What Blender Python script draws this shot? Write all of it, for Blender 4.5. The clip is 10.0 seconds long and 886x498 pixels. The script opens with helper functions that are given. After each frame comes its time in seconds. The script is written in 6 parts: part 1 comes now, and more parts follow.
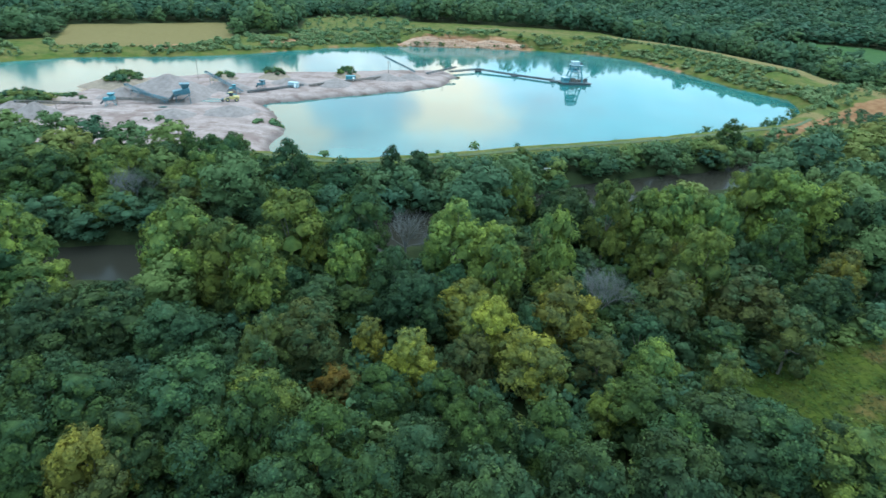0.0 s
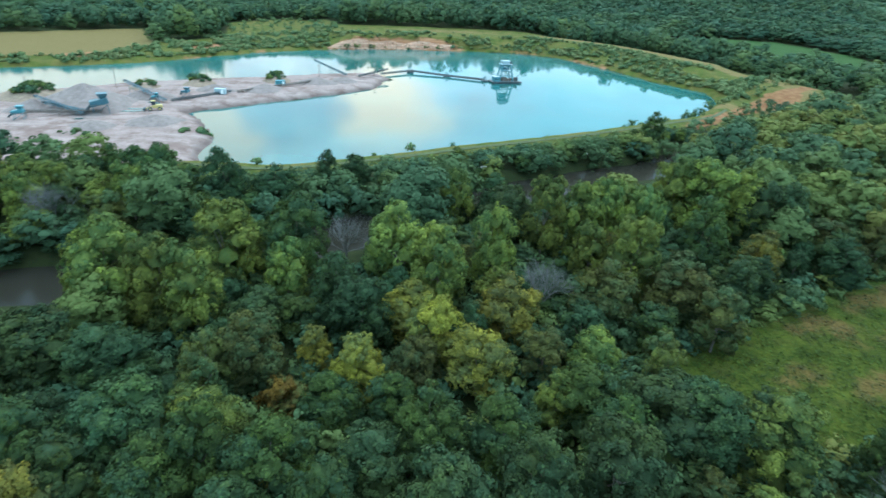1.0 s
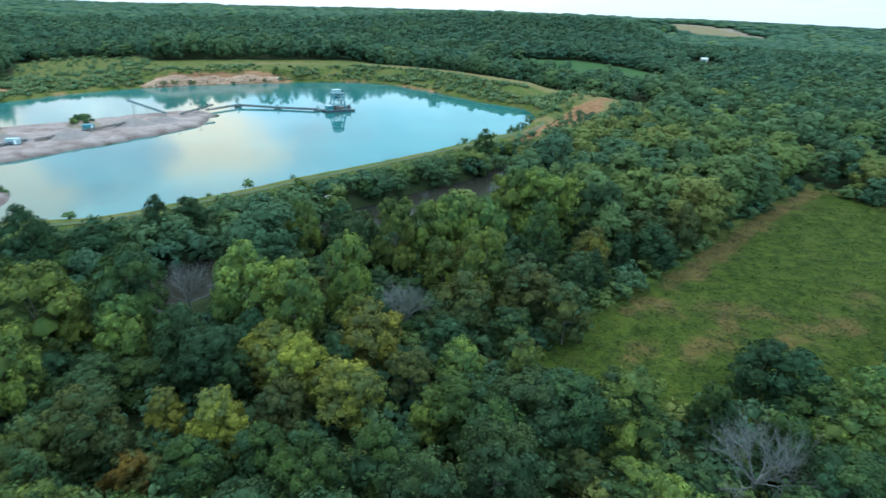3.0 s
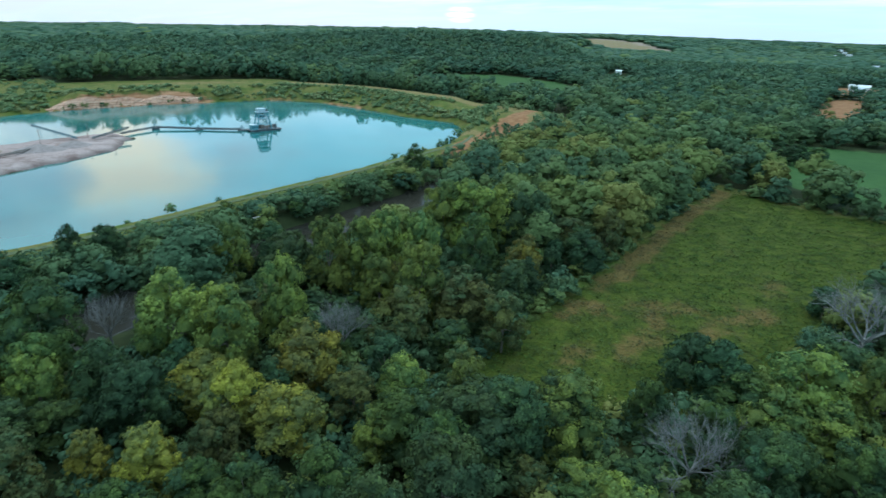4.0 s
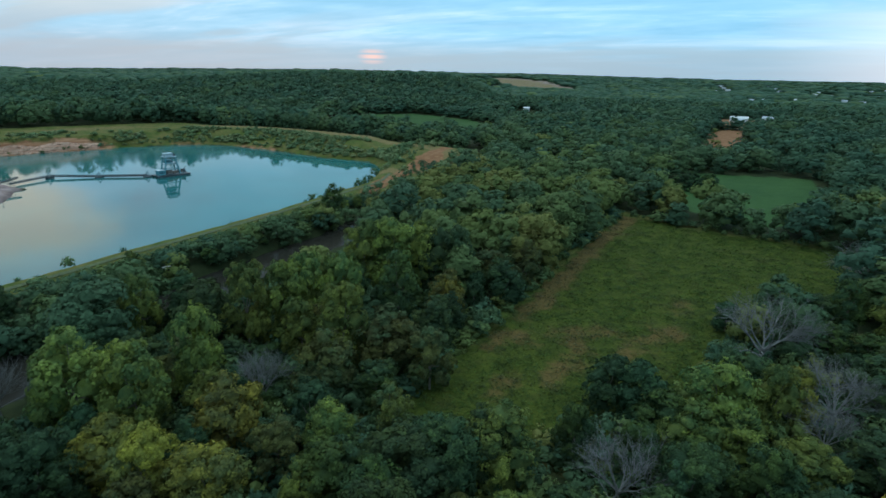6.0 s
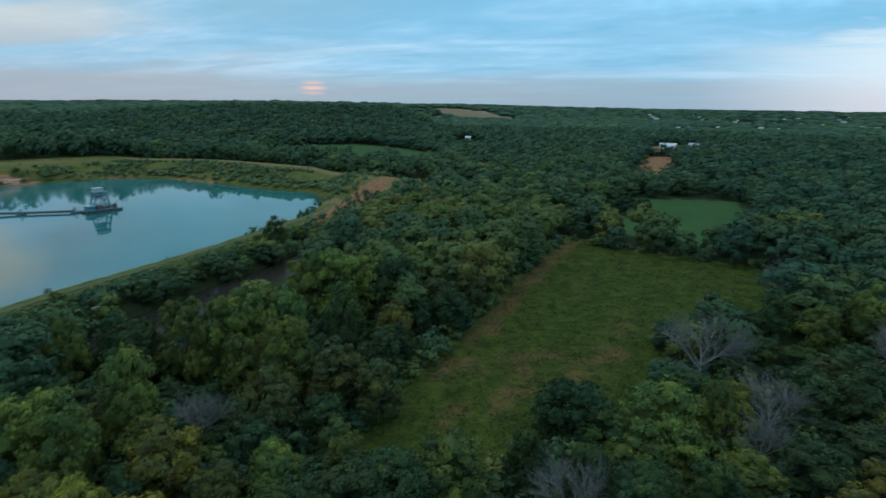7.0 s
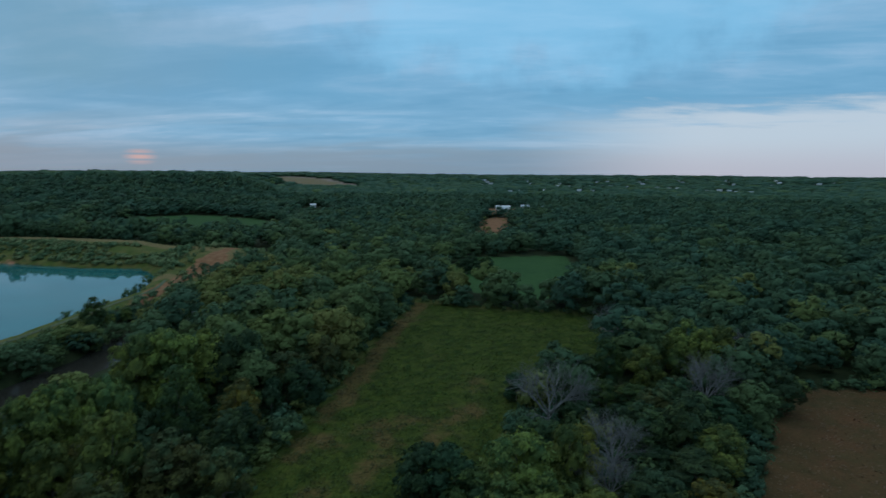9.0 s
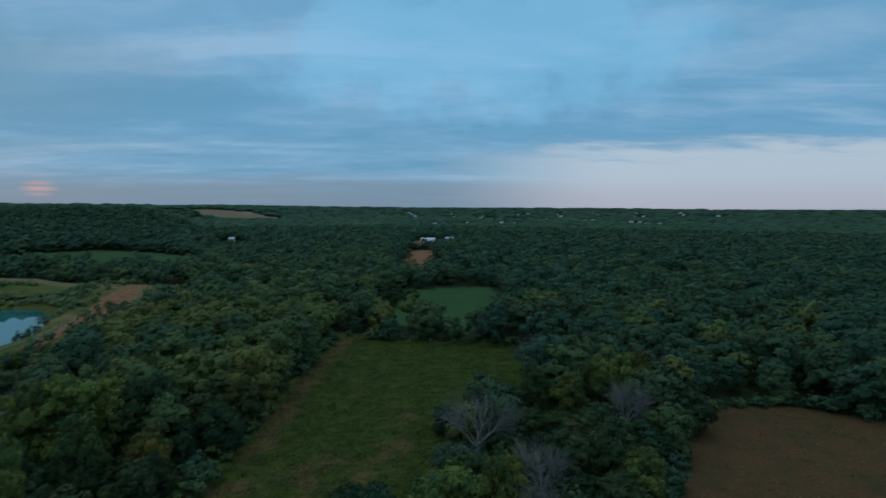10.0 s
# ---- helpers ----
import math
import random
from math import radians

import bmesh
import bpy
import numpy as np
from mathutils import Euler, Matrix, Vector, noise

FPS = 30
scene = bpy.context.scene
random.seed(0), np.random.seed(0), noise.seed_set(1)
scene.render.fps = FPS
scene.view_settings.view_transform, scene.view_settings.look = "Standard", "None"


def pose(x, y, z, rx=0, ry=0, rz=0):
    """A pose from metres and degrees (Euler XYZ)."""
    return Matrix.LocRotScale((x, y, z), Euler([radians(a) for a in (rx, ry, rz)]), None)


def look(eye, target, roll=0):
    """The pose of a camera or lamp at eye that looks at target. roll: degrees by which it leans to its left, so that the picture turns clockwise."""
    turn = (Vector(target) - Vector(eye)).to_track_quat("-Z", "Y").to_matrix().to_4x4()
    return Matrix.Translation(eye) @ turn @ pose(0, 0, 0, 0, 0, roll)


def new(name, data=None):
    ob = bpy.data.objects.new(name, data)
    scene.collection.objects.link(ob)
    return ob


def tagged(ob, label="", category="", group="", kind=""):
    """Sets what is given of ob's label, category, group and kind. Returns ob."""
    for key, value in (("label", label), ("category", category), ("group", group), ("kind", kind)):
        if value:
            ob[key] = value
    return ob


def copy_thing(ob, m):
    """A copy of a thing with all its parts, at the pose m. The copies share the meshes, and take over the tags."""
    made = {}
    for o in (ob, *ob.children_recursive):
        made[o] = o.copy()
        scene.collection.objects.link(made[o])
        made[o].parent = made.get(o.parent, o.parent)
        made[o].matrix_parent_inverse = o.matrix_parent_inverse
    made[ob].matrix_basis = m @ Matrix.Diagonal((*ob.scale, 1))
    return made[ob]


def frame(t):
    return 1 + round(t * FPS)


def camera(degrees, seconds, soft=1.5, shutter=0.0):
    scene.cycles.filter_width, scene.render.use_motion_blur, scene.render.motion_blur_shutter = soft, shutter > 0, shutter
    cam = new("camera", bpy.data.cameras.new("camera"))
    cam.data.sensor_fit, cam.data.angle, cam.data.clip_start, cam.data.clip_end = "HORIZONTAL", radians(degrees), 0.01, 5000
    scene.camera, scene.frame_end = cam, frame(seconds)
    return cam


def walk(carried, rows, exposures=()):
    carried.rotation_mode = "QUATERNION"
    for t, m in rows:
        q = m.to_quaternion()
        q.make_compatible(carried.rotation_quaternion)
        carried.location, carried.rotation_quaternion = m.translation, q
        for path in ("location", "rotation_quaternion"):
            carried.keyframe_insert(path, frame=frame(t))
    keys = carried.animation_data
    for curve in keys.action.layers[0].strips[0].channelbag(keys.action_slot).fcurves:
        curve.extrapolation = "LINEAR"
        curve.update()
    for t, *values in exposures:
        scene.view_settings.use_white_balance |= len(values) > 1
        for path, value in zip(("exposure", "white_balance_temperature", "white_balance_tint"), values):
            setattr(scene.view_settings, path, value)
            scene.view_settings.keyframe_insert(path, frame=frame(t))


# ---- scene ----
cam = camera(75.73, 10.0, 1.48, 0.6)
PATH = [
    (0.0, pose(-0.00, 0.00, 65.00, 63.34, -3.23, 0.82)),
    (0.5, pose(0.04, -0.00, 64.96, 63.51, -3.10, -2.07)),
    (1.0, pose(0.09, -0.00, 64.93, 63.84, -2.92, -5.83)),
    (1.5, pose(0.15, -0.00, 64.92, 64.50, -2.67, -9.82)),
    (2.0, pose(0.20, 0.01, 64.91, 65.35, -2.47, -13.91)),
    (2.5, pose(0.22, -0.01, 64.91, 66.23, -2.29, -18.15)),
    (4.0, pose(0.27, -0.10, 64.86, 68.78, -1.62, -29.41)),
    (4.5, pose(0.31, -0.12, 64.86, 69.62, -1.51, -32.33)),
    (5.0, pose(0.39, -0.15, 64.88, 70.47, -1.35, -34.65)),
    (5.5, pose(0.50, -0.20, 64.92, 71.46, -1.22, -36.05)),
    (7.0, pose(0.89, -0.37, 65.14, 75.59, -0.88, -43.39)),
    (7.5, pose(1.01, -0.37, 65.17, 77.30, -0.73, -47.43)),
    (8.0, pose(1.16, -0.33, 65.15, 78.96, -0.55, -51.46)),
    (8.5, pose(1.37, -0.24, 65.07, 80.64, -0.42, -55.26)),
    (9.0, pose(1.62, -0.10, 64.94, 82.28, -0.34, -58.70)),
    (9.5, pose(1.92, 0.06, 64.82, 83.92, -0.29, -62.28)),
    (10.0, pose(2.22, 0.24, 64.69, 85.59, -0.32, -66.23)),
]
EXPOSURES = [(0.0, 0.38, 6720, 12), (2.0, 0.34, 6570, 12), (4.0, -0.08, 6600, 12), (5.0, -0.50, 6640, 12), (5.5, -0.69, 6640, 13), (7.0, -1.18, 6520, 15), (8.0, -1.46, 6420, 17), (9.0, -1.73, 6280, 18), (10.0, -1.91, 6160, 17)]
walk(cam, PATH, EXPOSURES)

# ---- light: dusk under broken cloud, the sun low behind the wooded ridge ----
SUN_AZ = radians(31.0)   # clockwise from +y
SUN_EL = radians(40.0)   # the bright part of the cloud deck; the disc itself glows low behind cloud


def nodes_of(tree):
    tree.nodes.clear()

    def add(kind, **sets):
        n = tree.nodes.new(kind)
        for k, v in sets.items():
            if k == "operation":
                n.operation = v
            elif k == "data_type":
                n.data_type = v
            elif k == "blend_type":
                n.blend_type = v
            elif k == "interpolation_type":
                n.interpolation_type = v
            elif k == "attribute_name":
                n.attribute_name = v
            elif k == "sky_type":
                n.sky_type = v
            elif k == "sun_disc":
                n.sun_disc = v
            elif k == "sun_elevation":
                n.sun_elevation = v
            elif k == "sun_rotation":
                n.sun_rotation = v
            elif k == "vector_type":
                n.vector_type = v
            elif k == "use_clamp":
                n.use_clamp = v
            else:
                n.inputs[k].default_value = v
        return n
    return add, tree.links.new


def sky_world():
    w = bpy.data.worlds.new("sky")
    scene.world = w
    w.use_nodes = True
    add, link = nodes_of(w.node_tree)
    out = add("ShaderNodeOutputWorld")
    bg = add("ShaderNodeBackground")
    bg.inputs["Strength"].default_value = 1.0
    link(bg.outputs[0], out.inputs[0])
    sky = add("ShaderNodeTexSky", sky_type="NISHITA", sun_disc=False, sun_elevation=SUN_EL, sun_rotation=SUN_AZ)
    sky_s = add("ShaderNodeVectorMath", operation="SCALE")
    link(sky.outputs[0], sky_s.inputs[0])
    sky_s.inputs["Scale"].default_value = 0.10
    co = add("ShaderNodeTexCoord")
    sep = add("ShaderNodeSeparateXYZ")
    link(co.outputs["Generated"], sep.inputs[0])
    # the cloud deck lies flat overhead: project the direction on to it
    up = add("ShaderNodeMath", operation="MAXIMUM")
    link(sep.outputs["Z"], up.inputs[0])
    up.inputs[1].default_value = 0.0
    up2 = add("ShaderNodeMath", operation="ADD")
    link(up.outputs[0], up2.inputs[0])
    up2.inputs[1].default_value = 0.10
    inv = add("ShaderNodeMath", operation="DIVIDE")
    inv.inputs[0].default_value = 1.0
    link(up2.outputs[0], inv.inputs[1])
    deck = add("ShaderNodeVectorMath", operation="SCALE")
    link(co.outputs["Generated"], deck.inputs[0])
    link(inv.outputs[0], deck.inputs["Scale"])
    mp = add("ShaderNodeMapping", vector_type="TEXTURE")
    link(deck.outputs[0], mp.inputs[0])
    mp.inputs["Rotation"].default_value = (0, 0, radians(24))
    mp.inputs["Scale"].default_value = (1.0, 2.2, 1.0)
    n1 = add("ShaderNodeTexNoise")
    link(mp.outputs[0], n1.inputs["Vector"])
    for k, v in (("Scale", 1.25), ("Detail", 9.0), ("Roughness", 0.56), ("Distortion", 0.6)):
        n1.inputs[k].default_value = v
    streak = add("ShaderNodeTexNoise")
    link(mp.outputs[0], streak.inputs["Vector"])
    for k, v in (("Scale", 4.2), ("Detail", 8.0), ("Roughness", 0.6), ("Distortion", 0.3)):
        streak.inputs[k].default_value = v
    veil = add("ShaderNodeMix", data_type="FLOAT")
    veil.inputs["Factor"].default_value = 0.27
    link(n1.outputs["Fac"], veil.inputs["A"])
    link(streak.outputs["Fac"], veil.inputs["B"])
    ramp = add("ShaderNodeValToRGB")
    link(veil.outputs[0], ramp.inputs[0])
    e = ramp.color_ramp.elements
    e[0].position, e[0].color = 0.36, (0.54, 1.28, 1.82, 1)
    e[1].position, e[1].color = 0.64, (1.36, 1.90, 2.36, 1)
    m = ramp.color_ramp.elements.new(0.5)
    m.color = (0.78, 1.52, 2.06, 1)
    # towards the horizon the deck thins to a pale band, deepest on the sunset side
    west = add("ShaderNodeVectorMath", operation="DOT_PRODUCT")
    link(co.outputs["Generated"], west.inputs[0])
    west.inputs[1].default_value = (math.sin(radians(-32)), math.cos(radians(-32)), 0)
    lift = add("ShaderNodeMapRange", interpolation_type="SMOOTHSTEP")
    link(west.outputs["Value"], lift.inputs[0])
    for i, v in ((1, 0.55), (2, 0.94), (3, 0.12), (4, 0.58)):
        lift.inputs[i].default_value = v
    band = add("ShaderNodeMapRange", interpolation_type="SMOOTHSTEP")
    link(sep.outputs["Z"], band.inputs[0])
    link(lift.outputs[0], band.inputs[2])
    for i, v in ((1, 0.0), (3, 0.95), (4, 0.0)):
        band.inputs[i].default_value = v
    n2 = add("ShaderNodeTexNoise")
    link(mp.outputs[0], n2.inputs["Vector"])
    for k, v in (("Scale", 0.75), ("Detail", 4.0), ("Distortion", 0.4)):
        n2.inputs[k].default_value = v
    torn = add("ShaderNodeMapRange", interpolation_type="SMOOTHSTEP")
    link(n2.outputs["Fac"], torn.inputs[0])
    for i, v in ((1, 0.42), (2, 0.56), (3, 0.15), (4, 1.0)):
        torn.inputs[i].default_value = v
    bf = add("ShaderNodeMath", operation="MULTIPLY")
    link(band.outputs[0], bf.inputs[0])
    link(torn.outputs[0], bf.inputs[1])
    tint = add("ShaderNodeMix", data_type="RGBA")
    clear = add("ShaderNodeMapRange", interpolation_type="SMOOTHSTEP")
    link(sep.outputs["Z"], clear.inputs[0])
    for i, v in ((1, 0.05), (2, 0.14), (3, 0.0), (4, 1.0)):
        clear.inputs[i].default_value = v
    tf = add("ShaderNodeMath", operation="MULTIPLY")
    link(lift.outputs[0], tf.inputs[0])
    link(clear.outputs[0], tf.inputs[1])
    tf2 = add("ShaderNodeMath", operation="MULTIPLY", use_clamp=True)
    link(tf.outputs[0], tf2.inputs[0])
    tf2.inputs[1].default_value = 1.5
    link(tf2.outputs[0], tint.inputs["Factor"])
    tint.inputs["A"].default_value = (0.86, 1.18, 1.42, 1)
    tint.inputs["B"].default_value = (2.55, 2.42, 1.85, 1)
    pale = add("ShaderNodeMix", data_type="RGBA")
    link(bf.outputs[0], pale.inputs["Factor"])
    link(ramp.outputs[0], pale.inputs["A"])
    link(tint.outputs[2], pale.inputs["B"])
    # a clear, pale band under the cloud's edge to the east
    bearing = add("ShaderNodeMath", operation="ARCTAN2")
    link(sep.outputs["X"], bearing.inputs[0])
    link(sep.outputs["Y"], bearing.inputs[1])
    gap_f = add("ShaderNodeMapRange", interpolation_type="SMOOTHSTEP")
    link(bearing.outputs[0], gap_f.inputs[0])
    for i, v in ((1, radians(63)), (2, radians(84)), (3, 0.0), (4, 0.95)):
        gap_f.inputs[i].default_value = v
    brim = add("ShaderNodeMath", operation="MULTIPLY_ADD")
    link(veil.outputs[0], brim.inputs[0])
    brim.inputs[1].default_value = 0.16
    link(sep.outputs["Z"], brim.inputs[2])
    low = add("ShaderNodeMapRange", interpolation_type="SMOOTHSTEP")
    link(brim.outputs[0], low.inputs[0])
    for i, v in ((1, 0.155), (2, 0.185), (3, 1.0), (4, 0.0)):
        low.inputs[i].default_value = v
    gl3 = add("ShaderNodeMath", operation="MULTIPLY")
    link(gap_f.outputs[0], gl3.inputs[0])
    link(low.outputs[0], gl3.inputs[1])
    pinkish = add("ShaderNodeMapRange", interpolation_type="SMOOTHSTEP")
    link(sep.outputs["Z"], pinkish.inputs[0])
    for i, v in ((1, 0.0), (2, 0.06)):
        pinkish.inputs[i].default_value = v
    clear_sky = add("ShaderNodeMix", data_type="RGBA")
    link(pinkish.outputs[0], clear_sky.inputs["Factor"])
    clear_sky.inputs["A"].default_value = (1.75, 1.9, 2.1, 1)
    clear_sky.inputs["B"].default_value = (1.85, 2.3, 2.5, 1)
    haze_f = add("ShaderNodeMapRange", interpolation_type="SMOOTHSTEP")
    link(sep.outputs["Z"], haze_f.inputs[0])
    for i, v in ((1, 0.015), (2, 0.062), (3, 0.85), (4, 0.0)):
        haze_f.inputs[i].default_value = v
    haze = add("ShaderNodeMix", data_type="RGBA")
    link(haze_f.outputs[0], haze.inputs["Factor"])
    link(pale.outputs[2], haze.inputs["A"])
    haze.inputs["B"].default_value = (0.83, 1.06, 1.28, 1)
    # banks of evening cloud over the lake, with a blue rent between them
    n3 = add("ShaderNodeTexNoise")
    link(co.outputs["Generated"], n3.inputs["Vector"])
    for k, v in (("Scale", 9.0), ("Detail", 6.0), ("Roughness", 0.55)):
        n3.inputs[k].default_value = v
    rag = add("ShaderNodeMath", operation="SUBTRACT")
    link(n3.outputs["Fac"], rag.inputs[0])
    rag.inputs[1].default_value = 0.5

    def bank(under, az, el, wide, high, most, color):
        total = None
        for src, at, size in ((bearing.outputs[0], radians(az), radians(wide)), (sep.outputs["Z"], math.sin(radians(el)), radians(high))):
            a = add("ShaderNodeMath", operation="SUBTRACT")
            link(src, a.inputs[0])
            a.inputs[1].default_value = at
            c = add("ShaderNodeMath", operation="DIVIDE")
            link(a.outputs[0], c.inputs[0])
            c.inputs[1].default_value = size
            q = add("ShaderNodeMath", operation="MULTIPLY")
            link(c.outputs[0], q.inputs[0])
            link(c.outputs[0], q.inputs[1])
            if total is None:
                total = q
            else:
                both_ways = add("ShaderNodeMath", operation="ADD")
                link(total.outputs[0], both_ways.inputs[0])
                link(q.outputs[0], both_ways.inputs[1])
                total = both_ways
        ragged = add("ShaderNodeMath", operation="MULTIPLY_ADD")
        link(rag.outputs[0], ragged.inputs[0])
        ragged.inputs[1].default_value = 3.2
        link(total.outputs[0], ragged.inputs[2])
        f = add("ShaderNodeMapRange", interpolation_type="SMOOTHSTEP")
        link(ragged.outputs[0], f.inputs[0])
        for i, v in ((1, 0.3), (2, 1.5), (3, most), (4, 0.0)):
            f.inputs[i].default_value = v
        mixed = add("ShaderNodeMix", data_type="RGBA")
        link(f.outputs[0], mixed.inputs["Factor"])
        link(under, mixed.inputs["A"])
        mixed.inputs["B"].default_value = (*color, 1)
        return mixed.outputs[2]
    deck_color = bank(haze.outputs[2], -14, 12, 28, 5.5, 0.85, (0.84, 1.08, 1.36))
    deck_color = bank(deck_color, 1.0, 12.5, 6.0, 5.0, 0.85, (2.2, 1.92, 1.42))
    deck_color = bank(deck_color, -30, 9.5, 14, 3.0, 0.85, (2.0, 1.68, 1.2))
    deck_color = bank(deck_color, -16, 15, 5, 3.0, 0.7, (1.9, 1.65, 1.25))
    deck_color = bank(deck_color, -8, 12.5, 5.0, 3.0, 0.8, (0.70, 0.98, 1.32))
    deck_color = bank(deck_color, -22, 6.8, 13, 0.9, 0.7, (0.85, 1.2, 1.6))
    deck_color = bank(deck_color, 6, 18, 15, 3.2, 0.6, (1.25, 1.8, 2.2))
    deck_color = bank(deck_color, 33, 10, 12, 3.6, 0.5, (0.58, 1.2, 1.58))
    deck_color = bank(deck_color, 22, 12, 10, 5.5, 0.45, (0.54, 1.22, 1.56))
    deck_color = bank(deck_color, 46, 8.5, 10, 2.2, 0.45, (0.5, 1.3, 1.85))
    deck_color = bank(deck_color, 70, 15, 22, 6.0, 0.55, (1.1, 2.25, 2.95))
    deck_color = bank(deck_color, 76, 7.0, 8, 0.7, 0.5, (0.6, 1.4, 1.95))
    # away from the sunset the whole deck turns bluer
    cool_f = add("ShaderNodeMapRange", interpolation_type="SMOOTHSTEP")
    link(bearing.outputs[0], cool_f.inputs[0])
    for i, v in ((1, radians(10)), (2, radians(45)), (3, 0.0), (4, 1.0)):
        cool_f.inputs[i].default_value = v
    cool = add("ShaderNodeMix", data_type="RGBA", blend_type="MULTIPLY")
    link(cool_f.outputs[0], cool.inputs["Factor"])
    link(deck_color, cool.inputs["A"])
    cool.inputs["B"].default_value = (0.80, 1.0, 1.06, 1)
    east = add("ShaderNodeMix", data_type="RGBA")
    link(gl3.outputs[0], east.inputs["Factor"])
    link(cool.outputs[2], east.inputs["A"])
    link(clear_sky.outputs[2], east.inputs["B"])
    both = add("ShaderNodeMix", data_type="RGBA")
    both.inputs["Factor"].default_value = 0.85
    link(sky_s.outputs[0], both.inputs["A"])
    # like every overcast deck it is brightest overhead
    over = add("ShaderNodeMapRange", interpolation_type="SMOOTHSTEP")
    link(sep.outputs["Z"], over.inputs[0])
    for i, v in ((1, 0.34), (2, 0.95), (3, 0.0), (4, 1.0)):
        over.inputs[i].default_value = v
    zen = add("ShaderNodeMix", data_type="RGBA")
    link(over.outputs[0], zen.inputs["Factor"])
    link(east.outputs[2], zen.inputs["A"])
    zen.inputs["B"].default_value = (2.15, 3.3, 4.05, 1)
    link(zen.outputs[2], both.inputs["B"])
    # the sun's glow, broken into streaks by the cloud in front of it
    d = Vector((math.sin(SUN_AZ) * math.cos(radians(1.2)), math.cos(SUN_AZ) * math.cos(radians(1.2)), math.sin(radians(1.2))))
    dv = add("ShaderNodeVectorMath", operation="SUBTRACT")
    link(co.outputs["Generated"], dv.inputs[0])
    dv.inputs[1].default_value = d
    sc = add("ShaderNodeVectorMath", operation="MULTIPLY")
    link(dv.outputs[0], sc.inputs[0])
    sc.inputs[1].default_value = (1 / 0.021, 1 / 0.021, 1 / 0.012)
    ln = add("ShaderNodeVectorMath", operation="LENGTH")
    link(sc.outputs[0], ln.inputs[0])
    gl = add("ShaderNodeMapRange", interpolation_type="SMOOTHSTEP")
    link(ln.outputs["Value"], gl.inputs[0])
    for i, v in ((1, 0.1), (2, 1.4), (3, 1.0), (4, 0.0)):
        gl.inputs[i].default_value = v
    wv = add("ShaderNodeMath", operation="MULTIPLY")
    link(sep.outputs["Z"], wv.inputs[0])
    wv.inputs[1].default_value = 700.0
    sn = add("ShaderNodeMath", operation="SINE")
    link(wv.outputs[0], sn.inputs[0])
    st = add("ShaderNodeMapRange")
    link(sn.outputs[0], st.inputs[0])
    for i, v in ((1, -0.9), (2, 0.1), (3, 0.1), (4, 1.0)):
        st.inputs[i].default_value = v
    gf = add("ShaderNodeMath", operation="MULTIPLY")
    link(gl.outputs[0], gf.inputs[0])
    link(st.outputs[0], gf.inputs[1])
    glow = add("ShaderNodeMix", data_type="RGBA")
    link(gf.outputs[0], glow.inputs["Factor"])
    link(both.outputs[2], glow.inputs["A"])
    glow.inputs["B"].default_value = (1.85, 1.32, 1.2, 1)
    link(glow.outputs[2], bg.inputs["Color"])


sky_world()
sun = new("sun", bpy.data.lights.new("sun", "SUN"))
sun.data.energy, sun.data.angle, sun.data.color = 1.0, radians(34), (1.0, 0.93, 0.82)
sun.matrix_world = look((0, 0, 0), (-math.sin(SUN_AZ) * math.cos(SUN_EL), -math.cos(SUN_AZ) * math.cos(SUN_EL), -math.sin(SUN_EL)))

# ---- the plan, in metres ----
NEAR_SHORE = np.array([(-62, 197), (-36, 193), (-17, 200), (13, 213), (51, 230), (98, 251), (141, 274), (167, 287), (184, 305), (208, 335), (216, 364)], float)
FAR_SHORE = np.array([(216, 364), (196, 398), (179, 457), (158, 505), (128, 527), (82, 530), (29, 525), (-30, 511), (-86, 478), (-121, 438), (-152, 408), (-181, 387), (-211, 375), (-237, 359), (-258, 333), (-340, 295)], float)
SPIT = np.array([(-300, 228), (-192, 246), (-176, 263), (-172, 285), (-162, 311), (-140, 329), (-104, 350), (-66, 365), (-33, 384), (0, 393), (8, 378), (4, 360), (-3, 340), (-27, 318), (-54, 297), (-69, 285), (-87, 271), (-76, 258), (-63, 227)], float)
LAKE = np.vstack([NEAR_SHORE, FAR_SHORE[1:], SPIT])
SAND = np.vstack([SPIT, [(-62, 192), (-77, 186), (-106, 190), (-141, 186), (-158, 178), (-230, 165), (-330, 165), (-330, 228)]])
RIVER = np.array([(-330, 58), (-200, 90), (-140, 102), (-85, 112), (-45, 122), (-11, 139), (18, 160), (60, 181), (108, 203), (150, 230), (200, 258), (280, 322), (340, 390), (400, 470)], float)
MEADOW = np.array([(226, 151), (176, 132), (129, 111), (105, 101), (72, 88), (58, 82), (46, 79), (52, 71), (61, 65), (69, 57), (82, 49), (108, 49), (120, 55), (136, 59), (150, 60), (172, 55), (205, 53), (245, 68), (241, 89), (232, 115)], float)
STUBBLE = np.array([(190, -2), (207, -28), (203, -60), (190, -95), (95, -80), (100, -20), (112, 2), (150, -1)], float)
HAY = np.array([(292, 174), (327, 190), (372, 200), (394, 172), (414, 142), (330, 100), (262, 100), (262, 140)], float)
CROP = np.array([(322, 690), (420, 715), (485, 690), (510, 600), (500, 540), (425, 455), (350, 500), (290, 565)], float)
YELLOW = np.array([(-252, 380), (-300, 480), (-205, 556), (-160, 452), (-189, 405)], float)
CLEARING = np.array([(-124, 505), (-150, 640), (-102, 717), (-60, 690), (-26, 560), (-60, 520)], float)
DIRT = np.array([(505, 245), (515, 262), (583, 304), (676, 348), (735, 354), (690, 318), (600, 276)], float)
YARD = np.array([(738, 382), (756, 345), (870, 335), (965, 365), (930, 435), (860, 450)], float)
